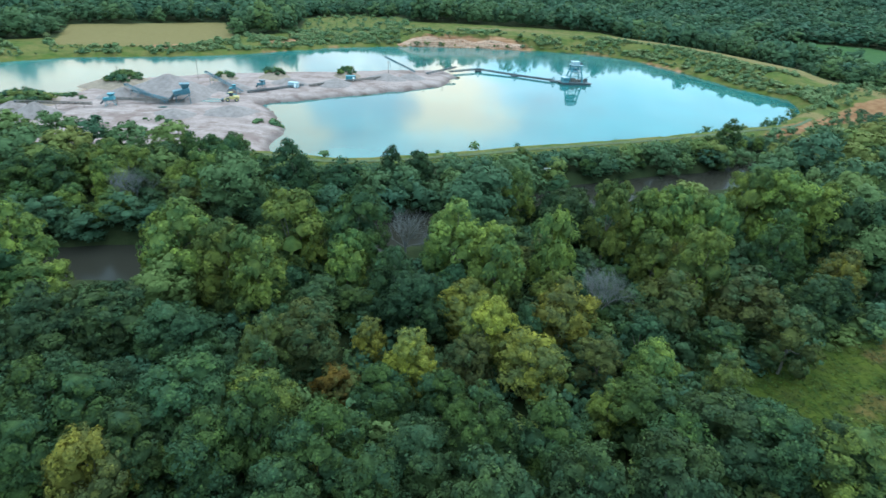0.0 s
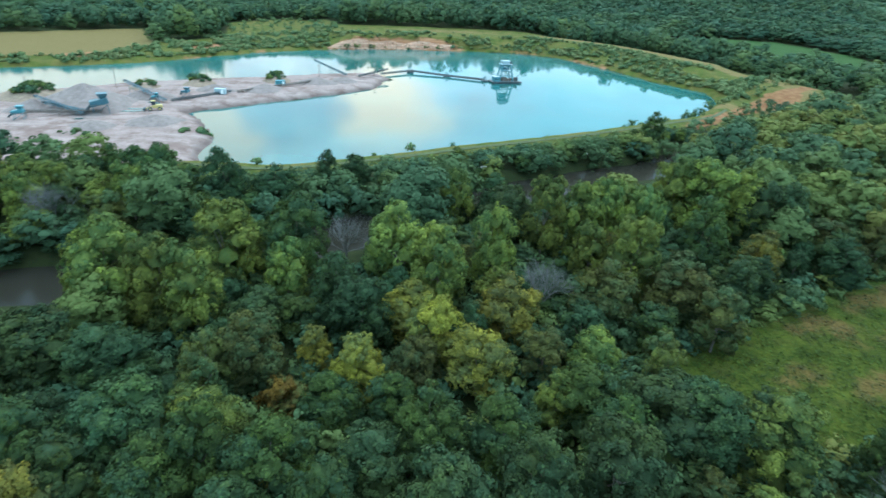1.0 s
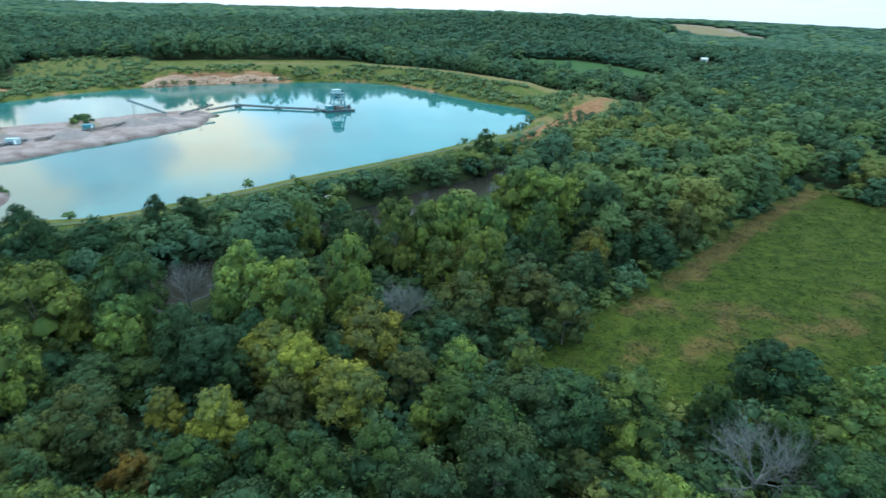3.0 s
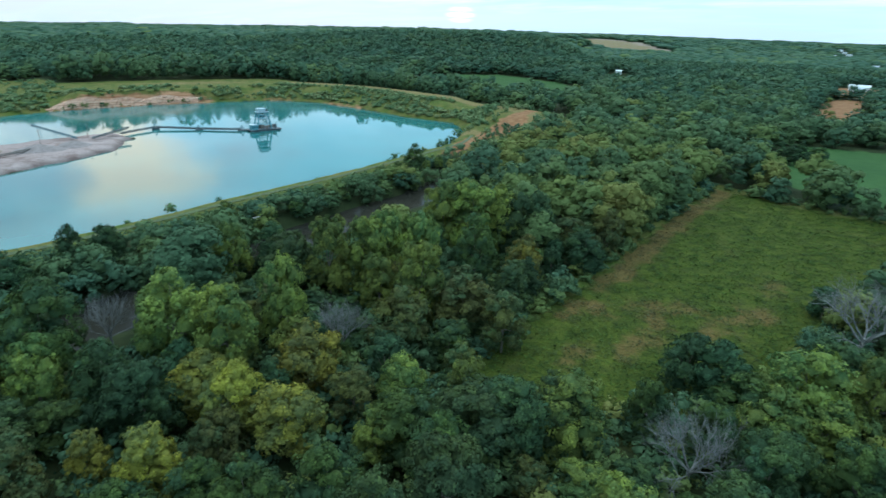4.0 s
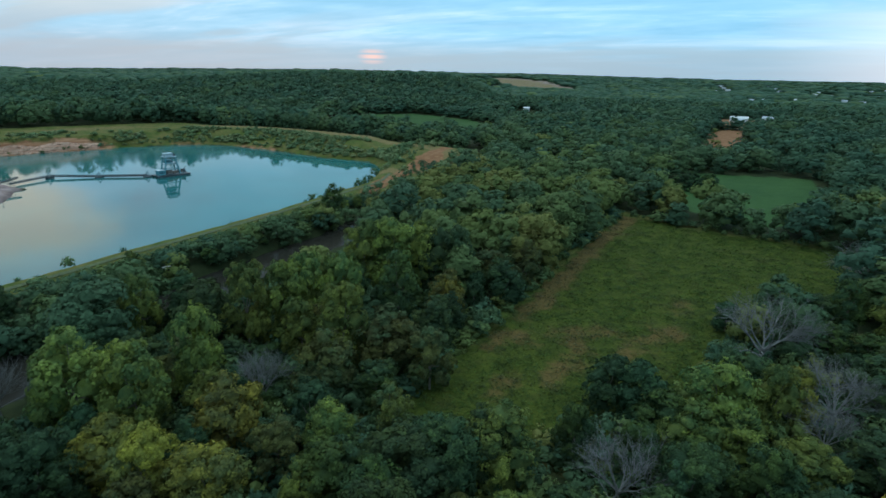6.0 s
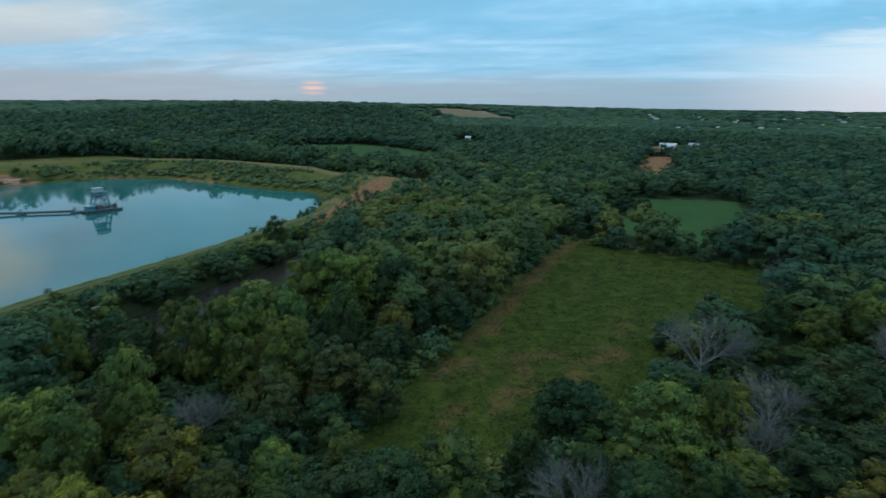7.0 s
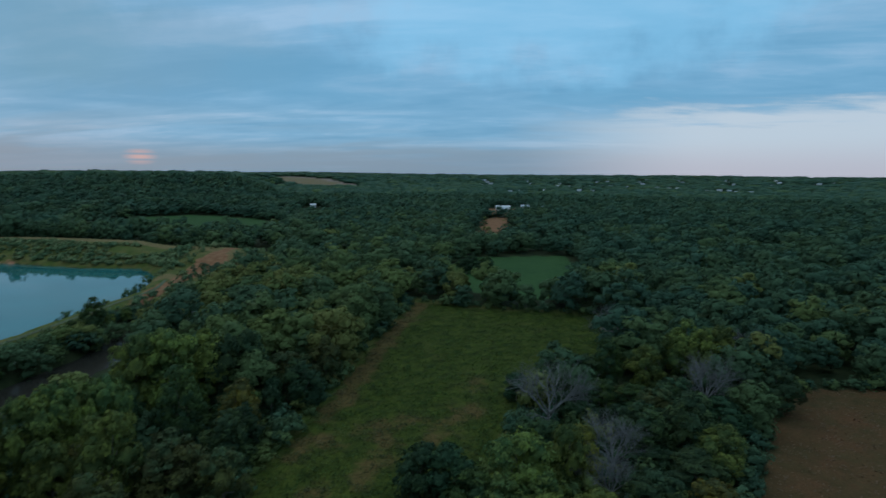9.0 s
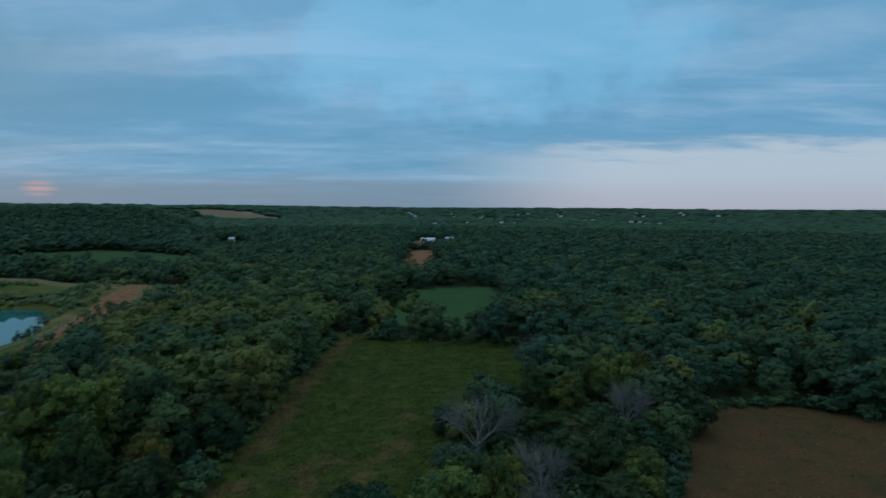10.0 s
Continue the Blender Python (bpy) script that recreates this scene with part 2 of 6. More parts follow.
UPLAND = np.array([(2139, 2513), (2292, 2374), (2179, 1914), (1929, 1590), (1640, 1340), (1600, 1540), (1700, 1990)], float)
EAST_BANK = np.array([(152, 268), (205, 270), (262, 303), (335, 348), (303, 380), (272, 420), (246, 490), (216, 548), (185, 605), (120, 625), (60, 625), (82, 530), (128, 527), (158, 505), (179, 457), (196, 398), (216, 364), (208, 335), (184, 305)], float)
TRACK = np.array([(153, 262), (184, 287), (211, 305), (236, 325), (262, 345), (292, 366)], float)
# water seen between the crowns: stretches of bank that carry only low growth
GLADES = [np.array(p, float) for p in (
    [(-100, 74), (-104, 125), (-48, 128), (-48, 92), (-62, 88)],
    [(-16, 108), (-16, 158), (2, 158), (-2, 108)],
    [(36, 132), (62, 132), (95, 146), (108, 195), (92, 205), (40, 190)],
    [(630, 640), (660, 612), (580, 530), (558, 550)],
)]


def inside(poly, x, y):
    res = np.zeros(x.shape, bool)
    for (x1, y1), (x2, y2) in zip(poly, np.roll(poly, -1, 0)):
        if y1 != y2:
            res ^= ((y1 > y) != (y2 > y)) & (x < (x2 - x1) * (y - y1) / (y2 - y1) + x1)
    return res


def away(line, x, y):
    """Distance to an open line."""
    best = np.full(x.shape, 1e9)
    for (x1, y1), (x2, y2) in zip(line[:-1], line[1:]):
        dx, dy = x2 - x1, y2 - y1
        k = np.clip(((x - x1) * dx + (y - y1) * dy) / (dx * dx + dy * dy), 0, 1)
        best = np.minimum(best, np.hypot(x - x1 - k * dx, y - y1 - k * dy))
    return best


def signed(poly, x, y):
    d = away(np.vstack([poly, poly[:1]]), x, y)
    return np.where(inside(poly, x, y), -d, d)


def step(a, b, x):
    k = np.clip((x - a) / (b - a), 0, 1)
    return k * k * (3 - 2 * k)


def wobble(x, y, scale, seed=0.0):
    """Smooth unevenness, about -1 to 1."""
    u, v = x / scale + seed, y / scale - seed
    return (np.sin(u * 1.7 + 1.3 * np.sin(v * 1.1 + seed)) + np.sin(v * 1.9 + 1.7 * np.sin(u * 0.8)) + 0.6 * np.sin(2.9 * u + 2.3 * v + seed)) / 2.6


def height(x, y):
    x, y = np.asarray(x, float), np.asarray(y, float)
    d = signed(LAKE, x + 2 * wobble(x, y, 9), y + 2 * wobble(x, y, 8, 3))
    dn, df, dr = away(NEAR_SHORE, x, y), away(FAR_SHORE, x, y), away(RIVER, x, y)
    z = 2 + 0.25 * wobble(x, y, 22)
    far_side = step(-12, 12, dn - df) * (d > 0)
    east = step(150, 200, x)
    rise = step(1, 34, df) * (1 - east * step(62, 105, df))
    cliff = step(-45, -20, x) * (1 - step(60, 110, x)) * (y > 400)
    rise = rise * (1 - cliff) + cliff * step(4.5, 8.5, df)
    z = z + (3.0 + 5.5 * step(-75, -45, x)) * rise * far_side
    z = z + 1.6 * np.exp(-((dn - 8) / 5.0) ** 2) * (d > 0) * (1 - far_side)
    sand = inside(SAND, x, y)
    z = np.where(sand, 0.5 + 1.9 * step(0, 8, d) + 0.5 * wobble(x, y, 13) * step(4, 20, d), z)
    z = np.where(d > 0, -0.4 + (z + 0.4) * step(-0.5, 3.5, d), -0.4 - 3 * step(0, 8, -d))
    bed = step(13, 7.5, dr + 1.2 * wobble(x, y, 12)) * (1 - far_side)
    z = z * (1 - bed) + bed * -3.5
    r, az = np.hypot(x, y), np.degrees(np.arctan2(x, y))
    ridge = step(44, 38, az + 2.5 * wobble(x, y, 260)) * step(-75, -60, az)
    z = z + ridge * (np.interp(az, (-20, 0, 12, 25), (12, 11, 27, 46)) + 5 * wobble(x, y, 330)) * step(720, 1500, r) * (1 - 0.35 * step(1800, 3200, r))
    z = z + 9 * np.exp(-((x - 655) ** 2 + (y - 634) ** 2) / 60 ** 2)
    z = z + 30 * step(2300, 3500, r) * np.exp(-((az - 45) / 6.5) ** 2) * (1 - ridge)
    z = z + (33 + 4 * wobble(x, y, 700)) * step(2200, 4700, r) * (1 - np.interp(az, (-8, 14), (1.0, 0.6)) * ridge) * (1 - 0.6 * np.exp(-((az - 45) / 6.5) ** 2))
    return z


OPEN = [MEADOW, STUBBLE, HAY, CROP, YELLOW, CLEARING, DIRT, YARD, UPLAND, SAND, LAKE, EAST_BANK]


def wooded(x, y, margin=3.0):
    """Where woodland stands."""
    x, y = np.asarray(x, float), np.asarray(y, float)
    ok = np.ones(x.shape, bool)
    for poly in OPEN:
        ok &= signed(poly, x, y) > margin
    dn, df = away(NEAR_SHORE, x, y), away(FAR_SHORE, x, y)
    ok &= (dn > 17) & (away(RIVER, x, y) > np.where(x > 120, 6.5, 11))
    ok &= ~((df < np.where(x > -40, 100, 55)) & (x < 100) & (y > 290))
    for poly in GLADES:
        ok &= ~inside(poly, x, y)
    return ok


# ---- materials ----
def material(name):
    m = bpy.data.materials.new(name)
    m.use_nodes = True
    add, link = nodes_of(m.node_tree)
    out = add("ShaderNodeOutputMaterial")
    b = add("ShaderNodeBsdfPrincipled")
    link(b.outputs[0], out.inputs[0])
    return m, add, link, b, out


def noise_of(add, link, scale, detail=4.0, co=None, rough=0.55):
    n = add("ShaderNodeTexNoise")
    n.inputs["Scale"].default_value, n.inputs["Detail"].default_value, n.inputs["Roughness"].default_value = scale, detail, rough
    if co is None:
        co = add("ShaderNodeNewGeometry").outputs["Position"]
    link(co, n.inputs["Vector"])
    return n.outputs["Fac"]


def ramp_of(add, link, fac, stops):
    r = add("ShaderNodeValToRGB")
    link(fac, r.inputs[0])
    el = r.color_ramp.elements
    while len(el) < len(stops):
        el.new(0.5)
    for q, (p, c) in zip(el, stops):
        q.position, q.color = p, (*c, 1)
    return r.outputs[0]


def mix_of(add, link, fac, a, b, mode="MIX"):
    n = add("ShaderNodeMix", data_type="RGBA", blend_type=mode)
    for key, v in (("Factor", fac), ("A", a), ("B", b)):
        if isinstance(v, bpy.types.NodeSocket):
            link(v, n.inputs[key])
        elif key == "Factor":
            n.inputs[key].default_value = v
        else:
            n.inputs[key].default_value = (*v, 1)
    return n.outputs[2]


def bump_of(add, link, b, fac, strength, dist):
    n = add("ShaderNodeBump")
    n.inputs["Strength"].default_value, n.inputs["Distance"].default_value = strength, dist
    link(fac, n.inputs["Height"])
    link(n.outputs[0], b.inputs["Normal"])


def plain(name, color, rough=0.7, metal=0.0, vary=0.25, scale=1.5):
    """Paint, steel or stone with uneven tone at two scales."""
    m, add, link, b, _ = material(name)
    n1, n2 = noise_of(add, link, scale), noise_of(add, link, scale * 9, 3)
    dark = tuple(c * (1 - vary) for c in color)
    light = tuple(min(1, c * (1 + vary)) for c in color)
    c = ramp_of(add, link, n1, [(0.35, dark), (0.65, light)])
    c = mix_of(add, link, 0.35, c, ramp_of(add, link, n2, [(0.4, dark), (0.6, light)]))
    link(c, b.inputs["Base Color"])
    b.inputs["Roughness"].default_value, b.inputs["Metallic"].default_value = rough, metal
    return m


# green, yellow-green, blue-green, olive, yellowing, dark teal, turning orange
LEAF_COLORS = [(0.128, 0.178, 0.038), (0.232, 0.250, 0.042), (0.130, 0.182, 0.050), (0.190, 0.188, 0.042), (0.350, 0.284, 0.040), (0.084, 0.138, 0.042), (0.235, 0.115, 0.022)]


def leaf_finish(add, link, b, out, color):
    """Thin leaves: matt, with some light passing through."""
    color = mix_of(add, link, 1.0, color, (0.51, 0.60, 0.98), "MULTIPLY")
    link(color, b.inputs["Base Color"])
    b.inputs["Roughness"].default_value = 0.7
    b.inputs["Specular IOR Level"].default_value = 0.05
    tr = add("ShaderNodeBsdfTranslucent")
    link(color, tr.inputs[0])
    mx = add("ShaderNodeMixShader")
    mx.inputs[0].default_value = 0.28
    link(b.outputs[0], mx.inputs[1])
    link(tr.outputs[0], mx.inputs[2])
    link(mx.outputs[0], out.inputs[0])


def leaf_material(name, color, under):
    """color: the outer sprays; under: the darker tone of some boughs, for contrast inside the crown."""
    m, add, link, b, out = material(name)
    geo = add("ShaderNodeNewGeometry")
    info = add("ShaderNodeObjectInfo")
    at = add("ShaderNodeAttribute", attribute_name="bough")
    hsv = add("ShaderNodeHueSaturation")
    n = noise_of(add, link, 0.45, 3)
    two = add("ShaderNodeMath", operation="ADD")
    link(at.outputs["Fac"], two.inputs[0])
    link(n, two.inputs[1])
    half = add("ShaderNodeMath", operation="MULTIPLY")
    link(two.outputs[0], half.inputs[0])
    half.inputs[1].default_value = 0.5
    # the top stop is a painted highlight: brighter, yellower tips as if lit
    base = ramp_of(add, link, half.outputs[0], [(0.34, tuple(c * 0.95 for c in under)), (0.50, color), (0.70, tuple(c * k for c, k in zip(color, (1.52, 1.42, 1.1))))])
    leafy = ramp_of(add, link, geo.outputs["Random Per Island"], [(0.0, (0.78,) * 3), (0.8, (1.12,) * 3), (1.0, (1.42, 1.36, 1.1))])
    base = mix_of(add, link, 1.0, base, leafy, "MULTIPLY")
    fine = noise_of(add, link, 2.2, 4, rough=0.7)
    base = mix_of(add, link, 1.0, base, ramp_of(add, link, fine, [(0.34, (0.84,) * 3), (0.66, (1.16,) * 3)]), "MULTIPLY")
    bump_of(add, link, b, fine, 0.5, 0.5)
    link(base, hsv.inputs["Color"])
    for src, key, lo, hi in (("Random", "Hue", 0.485, 0.515), ("Random", "Value", 0.82, 1.24)):
        mr = add("ShaderNodeMapRange")
        link(info.outputs[src], mr.inputs[0])
        mr.inputs[3].default_value, mr.inputs[4].default_value = lo, hi
        link(mr.outputs[0], hsv.inputs[key])
    leaf_finish(add, link, b, out, hsv.outputs[0])
    return m


def woodland_material(name, stops):
    """Joined woodland: each tree's own tone is stored as 'tone' (0 to 1)."""
    m, add, link, b, out = material(name)
    at = add("ShaderNodeAttribute", attribute_name="tone")
    c = ramp_of(add, link, at.outputs["Fac"], stops)
    geo = add("ShaderNodeNewGeometry")
    g = ramp_of(add, link, geo.outputs["Random Per Island"], [(0.0, (0.91,) * 3), (1.0, (1.09,) * 3)])
    c = mix_of(add, link, 1.0, c, g, "MULTIPLY")
    n = ramp_of(add, link, noise_of(add, link, 0.3, 6, rough=0.7), [(0.3, (0.84,) * 3), (0.7, (1.18,) * 3)])
    c = mix_of(add, link, 1.0, c, n, "MULTIPLY")
    leafy = noise_of(add, link, 1.5, 4, rough=0.7)
    c = mix_of(add, link, 1.0, c, ramp_of(add, link, leafy, [(0.32, (0.88,) * 3), (0.68, (1.12,) * 3)]), "MULTIPLY")
    bump_of(add, link, b, leafy, 0.4, 0.6)
    leaf_finish(add, link, b, out, c)
    return m


UNDER = [LEAF_COLORS[k] for k in (5, 0, 5, 2, 3, 5, 3)]
LEAF_COLORS = [tuple(k * v for v in c) for k, c in zip((0.69, 0.93, 0.63, 0.74, 0.84, 0.66, 0.72), LEAF_COLORS)]
LEAF = [leaf_material("leaves_" + n, c, u) for n, c, u in zip(("green", "yellow_green", "blue_green", "olive", "yellowing", "dark", "orange"), LEAF_COLORS, UNDER)]
# low stops, mostly far woods: distance haze put into the colour, lighter and bluer
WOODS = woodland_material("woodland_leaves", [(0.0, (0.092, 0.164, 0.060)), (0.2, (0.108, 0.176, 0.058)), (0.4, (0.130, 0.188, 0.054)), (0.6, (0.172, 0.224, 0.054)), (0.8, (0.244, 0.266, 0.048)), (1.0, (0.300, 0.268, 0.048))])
BANK_LEAVES = woodland_material("bank_leaves", [(0.0, (0.16, 0.245, 0.075)), (0.5, (0.245, 0.305, 0.078)), (1.0, (0.37, 0.355, 0.095))])
BARK = plain("bark", (0.13, 0.11, 0.09), 0.9, vary=0.4, scale=3)
DEADWOOD = plain("dead_wood", (0.125, 0.12, 0.11), 0.85, vary=0.3, scale=2)


def ground_material():
    m, add, link, b, _ = material("ground")
    a1 = add("ShaderNodeAttribute", attribute_name="cover_a")
    a2 = add("ShaderNodeAttribute", attribute_name="cover_b")
    a3 = add("ShaderNodeAttribute", attribute_name="cover_c")
    s1, s2, s3 = add("ShaderNodeSeparateColor"), add("ShaderNodeSeparateColor"), add("ShaderNodeSeparateColor")
    link(a3.outputs["Color"], s3.inputs[0])
    link(a1.outputs["Color"], s1.inputs[0])
    link(a2.outputs["Color"], s2.inputs[0])
    fine, mid, wide = noise_of(add, link, 1.6, 5), noise_of(add, link, 0.22, 5, rough=0.65), noise_of(add, link, 0.045, 4)
    patch = noise_of(add, link, 0.09, 6, rough=0.7)

    def tone(fac, lo, hi, a=0.35, z=0.65):
        return ramp_of(add, link, fac, [(a, lo), (z, hi)])
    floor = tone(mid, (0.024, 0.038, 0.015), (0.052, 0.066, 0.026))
    sand = mix_of(add, link, 0.45, tone(mid, (0.36, 0.262, 0.235), (0.55, 0.42, 0.38), 0.38, 0.62), tone(fine, (0.33, 0.24, 0.215), (0.52, 0.395, 0.355)))
    sand = mix_of(add, link, tone(patch, (0.8,) * 3, (0, 0, 0), 0.40, 0.50), sand, tone(mid, (0.23, 0.15, 0.13), (0.33, 0.225, 0.195)))
    rut_co = add("ShaderNodeMapping")
    rut_co.inputs["Rotation"].default_value = (0, 0, radians(-38))
    rut_co.inputs["Scale"].default_value = (0.02, 0.16, 0.1)
    link(add("ShaderNodeNewGeometry").outputs["Position"], rut_co.inputs[0])
    rut = noise_of(add, link, 1.0, 5, rut_co.outputs[0], 0.6)
    sand = mix_of(add, link, tone(rut, (0.4,) * 3, (0, 0, 0), 0.38, 0.48), sand, tone(fine, (0.20, 0.135, 0.12), (0.29, 0.20, 0.175)))
    sand = mix_of(add, link, tone(rut, (0, 0, 0), (0.35,) * 3, 0.58, 0.66), sand, (0.66, 0.55, 0.50))
    lvl = add("ShaderNodeSeparateXYZ")
    link(add("ShaderNodeNewGeometry").outputs["Position"], lvl.inputs[0])
    wet = add("ShaderNodeMapRange", interpolation_type="SMOOTHSTEP")
    link(lvl.outputs["Z"], wet.inputs[0])
    for i, v in ((1, 0.3), (2, 1.9), (3, 0.55), (4, 1.0)):
        wet.inputs[i].default_value = v
    sand = mix_of(add, link, 1.0, sand, wet.outputs[0], "MULTIPLY")
    weed = noise_of(add, link, 0.35, 7, rough=0.75)
    meadow = tone(weed, (0.028, 0.046, 0.008), (0.100, 0.120, 0.016), 0.36, 0.64)
    dry = tone(fine, (0.12, 0.092, 0.028), (0.20, 0.145, 0.05))
    meadow = mix_of(add, link, tone(patch, (0, 0, 0), (0.32, 0.32, 0.32), 0.54, 0.70), meadow, dry)
    meadow = mix_of(add, link, 0.25, meadow, tone(fine, (0.03, 0.055, 0.010), (0.12, 0.17, 0.035)))
    rough = mix_of(add, link, tone(patch, (0, 0, 0), (1, 1, 1), 0.4, 0.62), tone(mid, (0.055, 0.098, 0.022), (0.130, 0.165, 0.034)), tone(fine, (0.150, 0.140, 0.040), (0.23, 0.195, 0.066)))
    crop = mix_of(add, link, 0.5, tone(wide, (0.040, 0.105, 0.034), (0.058, 0.135, 0.040)), tone(mid, (0.038, 0.095, 0.028), (0.068, 0.145, 0.042)))
    stub = mix_of(add, link, tone(patch, (0, 0, 0), (1, 1, 1), 0.35, 0.65), tone(fine, (0.125, 0.060, 0.027), (0.19, 0.094, 0.040)), tone(mid, (0.070, 0.060, 0.022), (0.118, 0.084, 0.033)))
    earth = tone(mid, (0.26, 0.115, 0.05), (0.40, 0.21, 0.105))
    straw = mix_of(add, link, 0.5, tone(mid, (0.21, 0.155, 0.06), (0.29, 0.215, 0.09)), tone(fine, (0.17, 0.14, 0.05), (0.29, 0.22, 0.09)))
    parched = tone(fine, (0.115, 0.082, 0.024), (0.185, 0.128, 0.043))
    pos = add("ShaderNodeNewGeometry")
    layer_co = add("ShaderNodeMapping")
    layer_co.inputs["Scale"].default_value = (0.05, 0.05, 1.4)
    link(pos.outputs["Position"], layer_co.inputs[0])
    strata = noise_of(add, link, 1.0, 5, layer_co.outputs[0])
    cliff = mix_of(add, link, 0.4, tone(strata, (0.27, 0.10, 0.045), (0.58, 0.30, 0.16), 0.4, 0.6), tone(mid, (0.34, 0.15, 0.075), (0.52, 0.28, 0.16)))
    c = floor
    for src, layer in ((s1.outputs["Green"], rough), (s1.outputs["Red"], sand), (s1.outputs["Blue"], meadow), (s2.outputs["Red"], crop), (s2.outputs["Green"], stub), (s3.outputs["Red"], straw), (s2.outputs["Blue"], earth), (s3.outputs["Green"], cliff), (s3.outputs["Blue"], parched)):
        edge = add("ShaderNodeMath", operation="ADD")
        link(src, edge.inputs[0])
        wob = add("ShaderNodeMapRange")
        link(mid, wob.inputs[0])
        for i, v in ((1, 0.3), (2, 0.7), (3, -0.22), (4, 0.22)):
            wob.inputs[i].default_value = v
        link(wob.outputs[0], edge.inputs[1])
        sm = add("ShaderNodeMapRange", interpolation_type="SMOOTHSTEP")
        link(edge.outputs[0], sm.inputs[0])
        for i, v in ((1, 0.3), (2, 0.7)):
            sm.inputs[i].default_value = v
        c = mix_of(add, link, sm.outputs[0], c, layer)
    c = mix_of(add, link, 1.0, c, (0.60, 0.575, 0.575), "MULTIPLY")
    link(c, b.inputs["Base Color"])
    b.inputs["Roughness"].default_value = 0.95
    b.inputs["Specular IOR Level"].default_value = 0.05
    bump_of(add, link, b, fine, 0.6, 0.35)
    return m


def water_material(name, color, rough, wave, coat=0.0, gloss=0.5):
    m, add, link, b, _ = material(name)
    c = ramp_of(add, link, noise_of(add, link, 0.02, 3), [(0.35, tuple(k * 0.85 for k in color)), (0.65, tuple(k * 1.15 for k in color))])
    link(c, b.inputs["Base Color"])
    b.inputs["Roughness"].default_value, b.inputs["IOR"].default_value = rough, 1.33
    b.inputs["Specular IOR Level"].default_value = gloss
    b.inputs["Coat Weight"].default_value, b.inputs["Coat Roughness"].default_value, b.inputs["Coat IOR"].default_value = coat, rough, 1.5
    bump_of(add, link, b, noise_of(add, link, 0.8, 3), wave, 0.1)
    return m


def cliff_material():
    m, add, link, b, _ = material("sand_cliff")
    pos = add("ShaderNodeNewGeometry")
    co = add("ShaderNodeMapping")
    co.inputs["Scale"].default_value = (0.04, 0.04, 1.1)
    link(pos.outputs["Position"], co.inputs[0])
    strata = noise_of(add, link, 1.0, 5, co.outputs[0])
    mid = noise_of(add, link, 0.35, 6, rough=0.7)
    c = ramp_of(add, link, strata, [(0.38, (0.33, 0.15, 0.09)), (0.50, (0.54, 0.27, 0.18)), (0.60, (0.64, 0.38, 0.27))])
    c = mix_of(add, link, 0.3, c, ramp_of(add, link, mid, [(0.35, (0.32, 0.12, 0.06)), (0.65, (0.56, 0.31, 0.19))]))
    link(c, b.inputs["Base Color"])
    b.inputs["Roughness"].default_value = 0.95
    bump_of(add, link, b, mid, 0.8, 0.5)
    return m


def meadow_grass_material():
    """Blades take the green and dry patches of the ground that they stand on."""
    m, add, link, b, out = material("meadow_grass")
    geo = add("ShaderNodeNewGeometry")
    patch, weed = noise_of(add, link, 0.09, 6, rough=0.7), noise_of(add, link, 0.35, 7, rough=0.75)
    green = ramp_of(add, link, weed, [(0.36, (0.038, 0.070, 0.011)), (0.64, (0.136, 0.182, 0.020))])
    dry = ramp_of(add, link, geo.outputs["Random Per Island"], [(0.0, (0.125, 0.084, 0.025)), (1.0, (0.225, 0.148, 0.048))])
    c = mix_of(add, link, ramp_of(add, link, patch, [(0.54, (0, 0, 0)), (0.70, (0.36, 0.36, 0.36))]), green, dry)
    c = mix_of(add, link, add("ShaderNodeAttribute", attribute_name="dry").outputs["Fac"], c, dry)
    c = mix_of(add, link, 1.0, c, ramp_of(add, link, geo.outputs["Random Per Island"], [(0.0, (0.7,) * 3), (1.0, (1.25,) * 3)]), "MULTIPLY")
    leaf_finish(add, link, b, out, c)
    return m


GROUND = ground_material()
CLIFF = cliff_material()
MEADOW_GRASS = meadow_grass_material()


def ruffle(m):
    """Wind ruffles the lake's western arm and its far side; the rest lies still."""
    add, link = m.node_tree.nodes.new, m.node_tree.links.new
    pos, sep, most = add("ShaderNodeNewGeometry"), add("ShaderNodeSeparateXYZ"), add("ShaderNodeMath")
    link(pos.outputs["Position"], sep.inputs[0])
    most.operation = "MAXIMUM"
    for k, (axis_name, near, far, rough) in enumerate((("X", -60.0, -150.0, 0.16), ("Y", 415.0, 490.0, 0.13))):
        mr = add("ShaderNodeMapRange")
        link(sep.outputs[axis_name], mr.inputs[0])
        for i, v in ((1, near), (2, far), (3, 0.03), (4, rough)):
            mr.inputs[i].default_value = v
        link(mr.outputs[0], most.inputs[k])
    b = next(n for n in m.node_tree.nodes if n.type == "BSDF_PRINCIPLED")
    link(most.outputs[0], b.inputs["Roughness"])
    link(most.outputs[0], b.inputs["Coat Roughness"])


LAKE_WATER = water_material("lake_water", (0.014, 0.112, 0.106), 0.03, 0.04, 0.07)
ruffle(LAKE_WATER)
RIVER_WATER = water_material("river_water", (0.022, 0.020, 0.015), 0.16, 0.10, 0.0, 0.10)


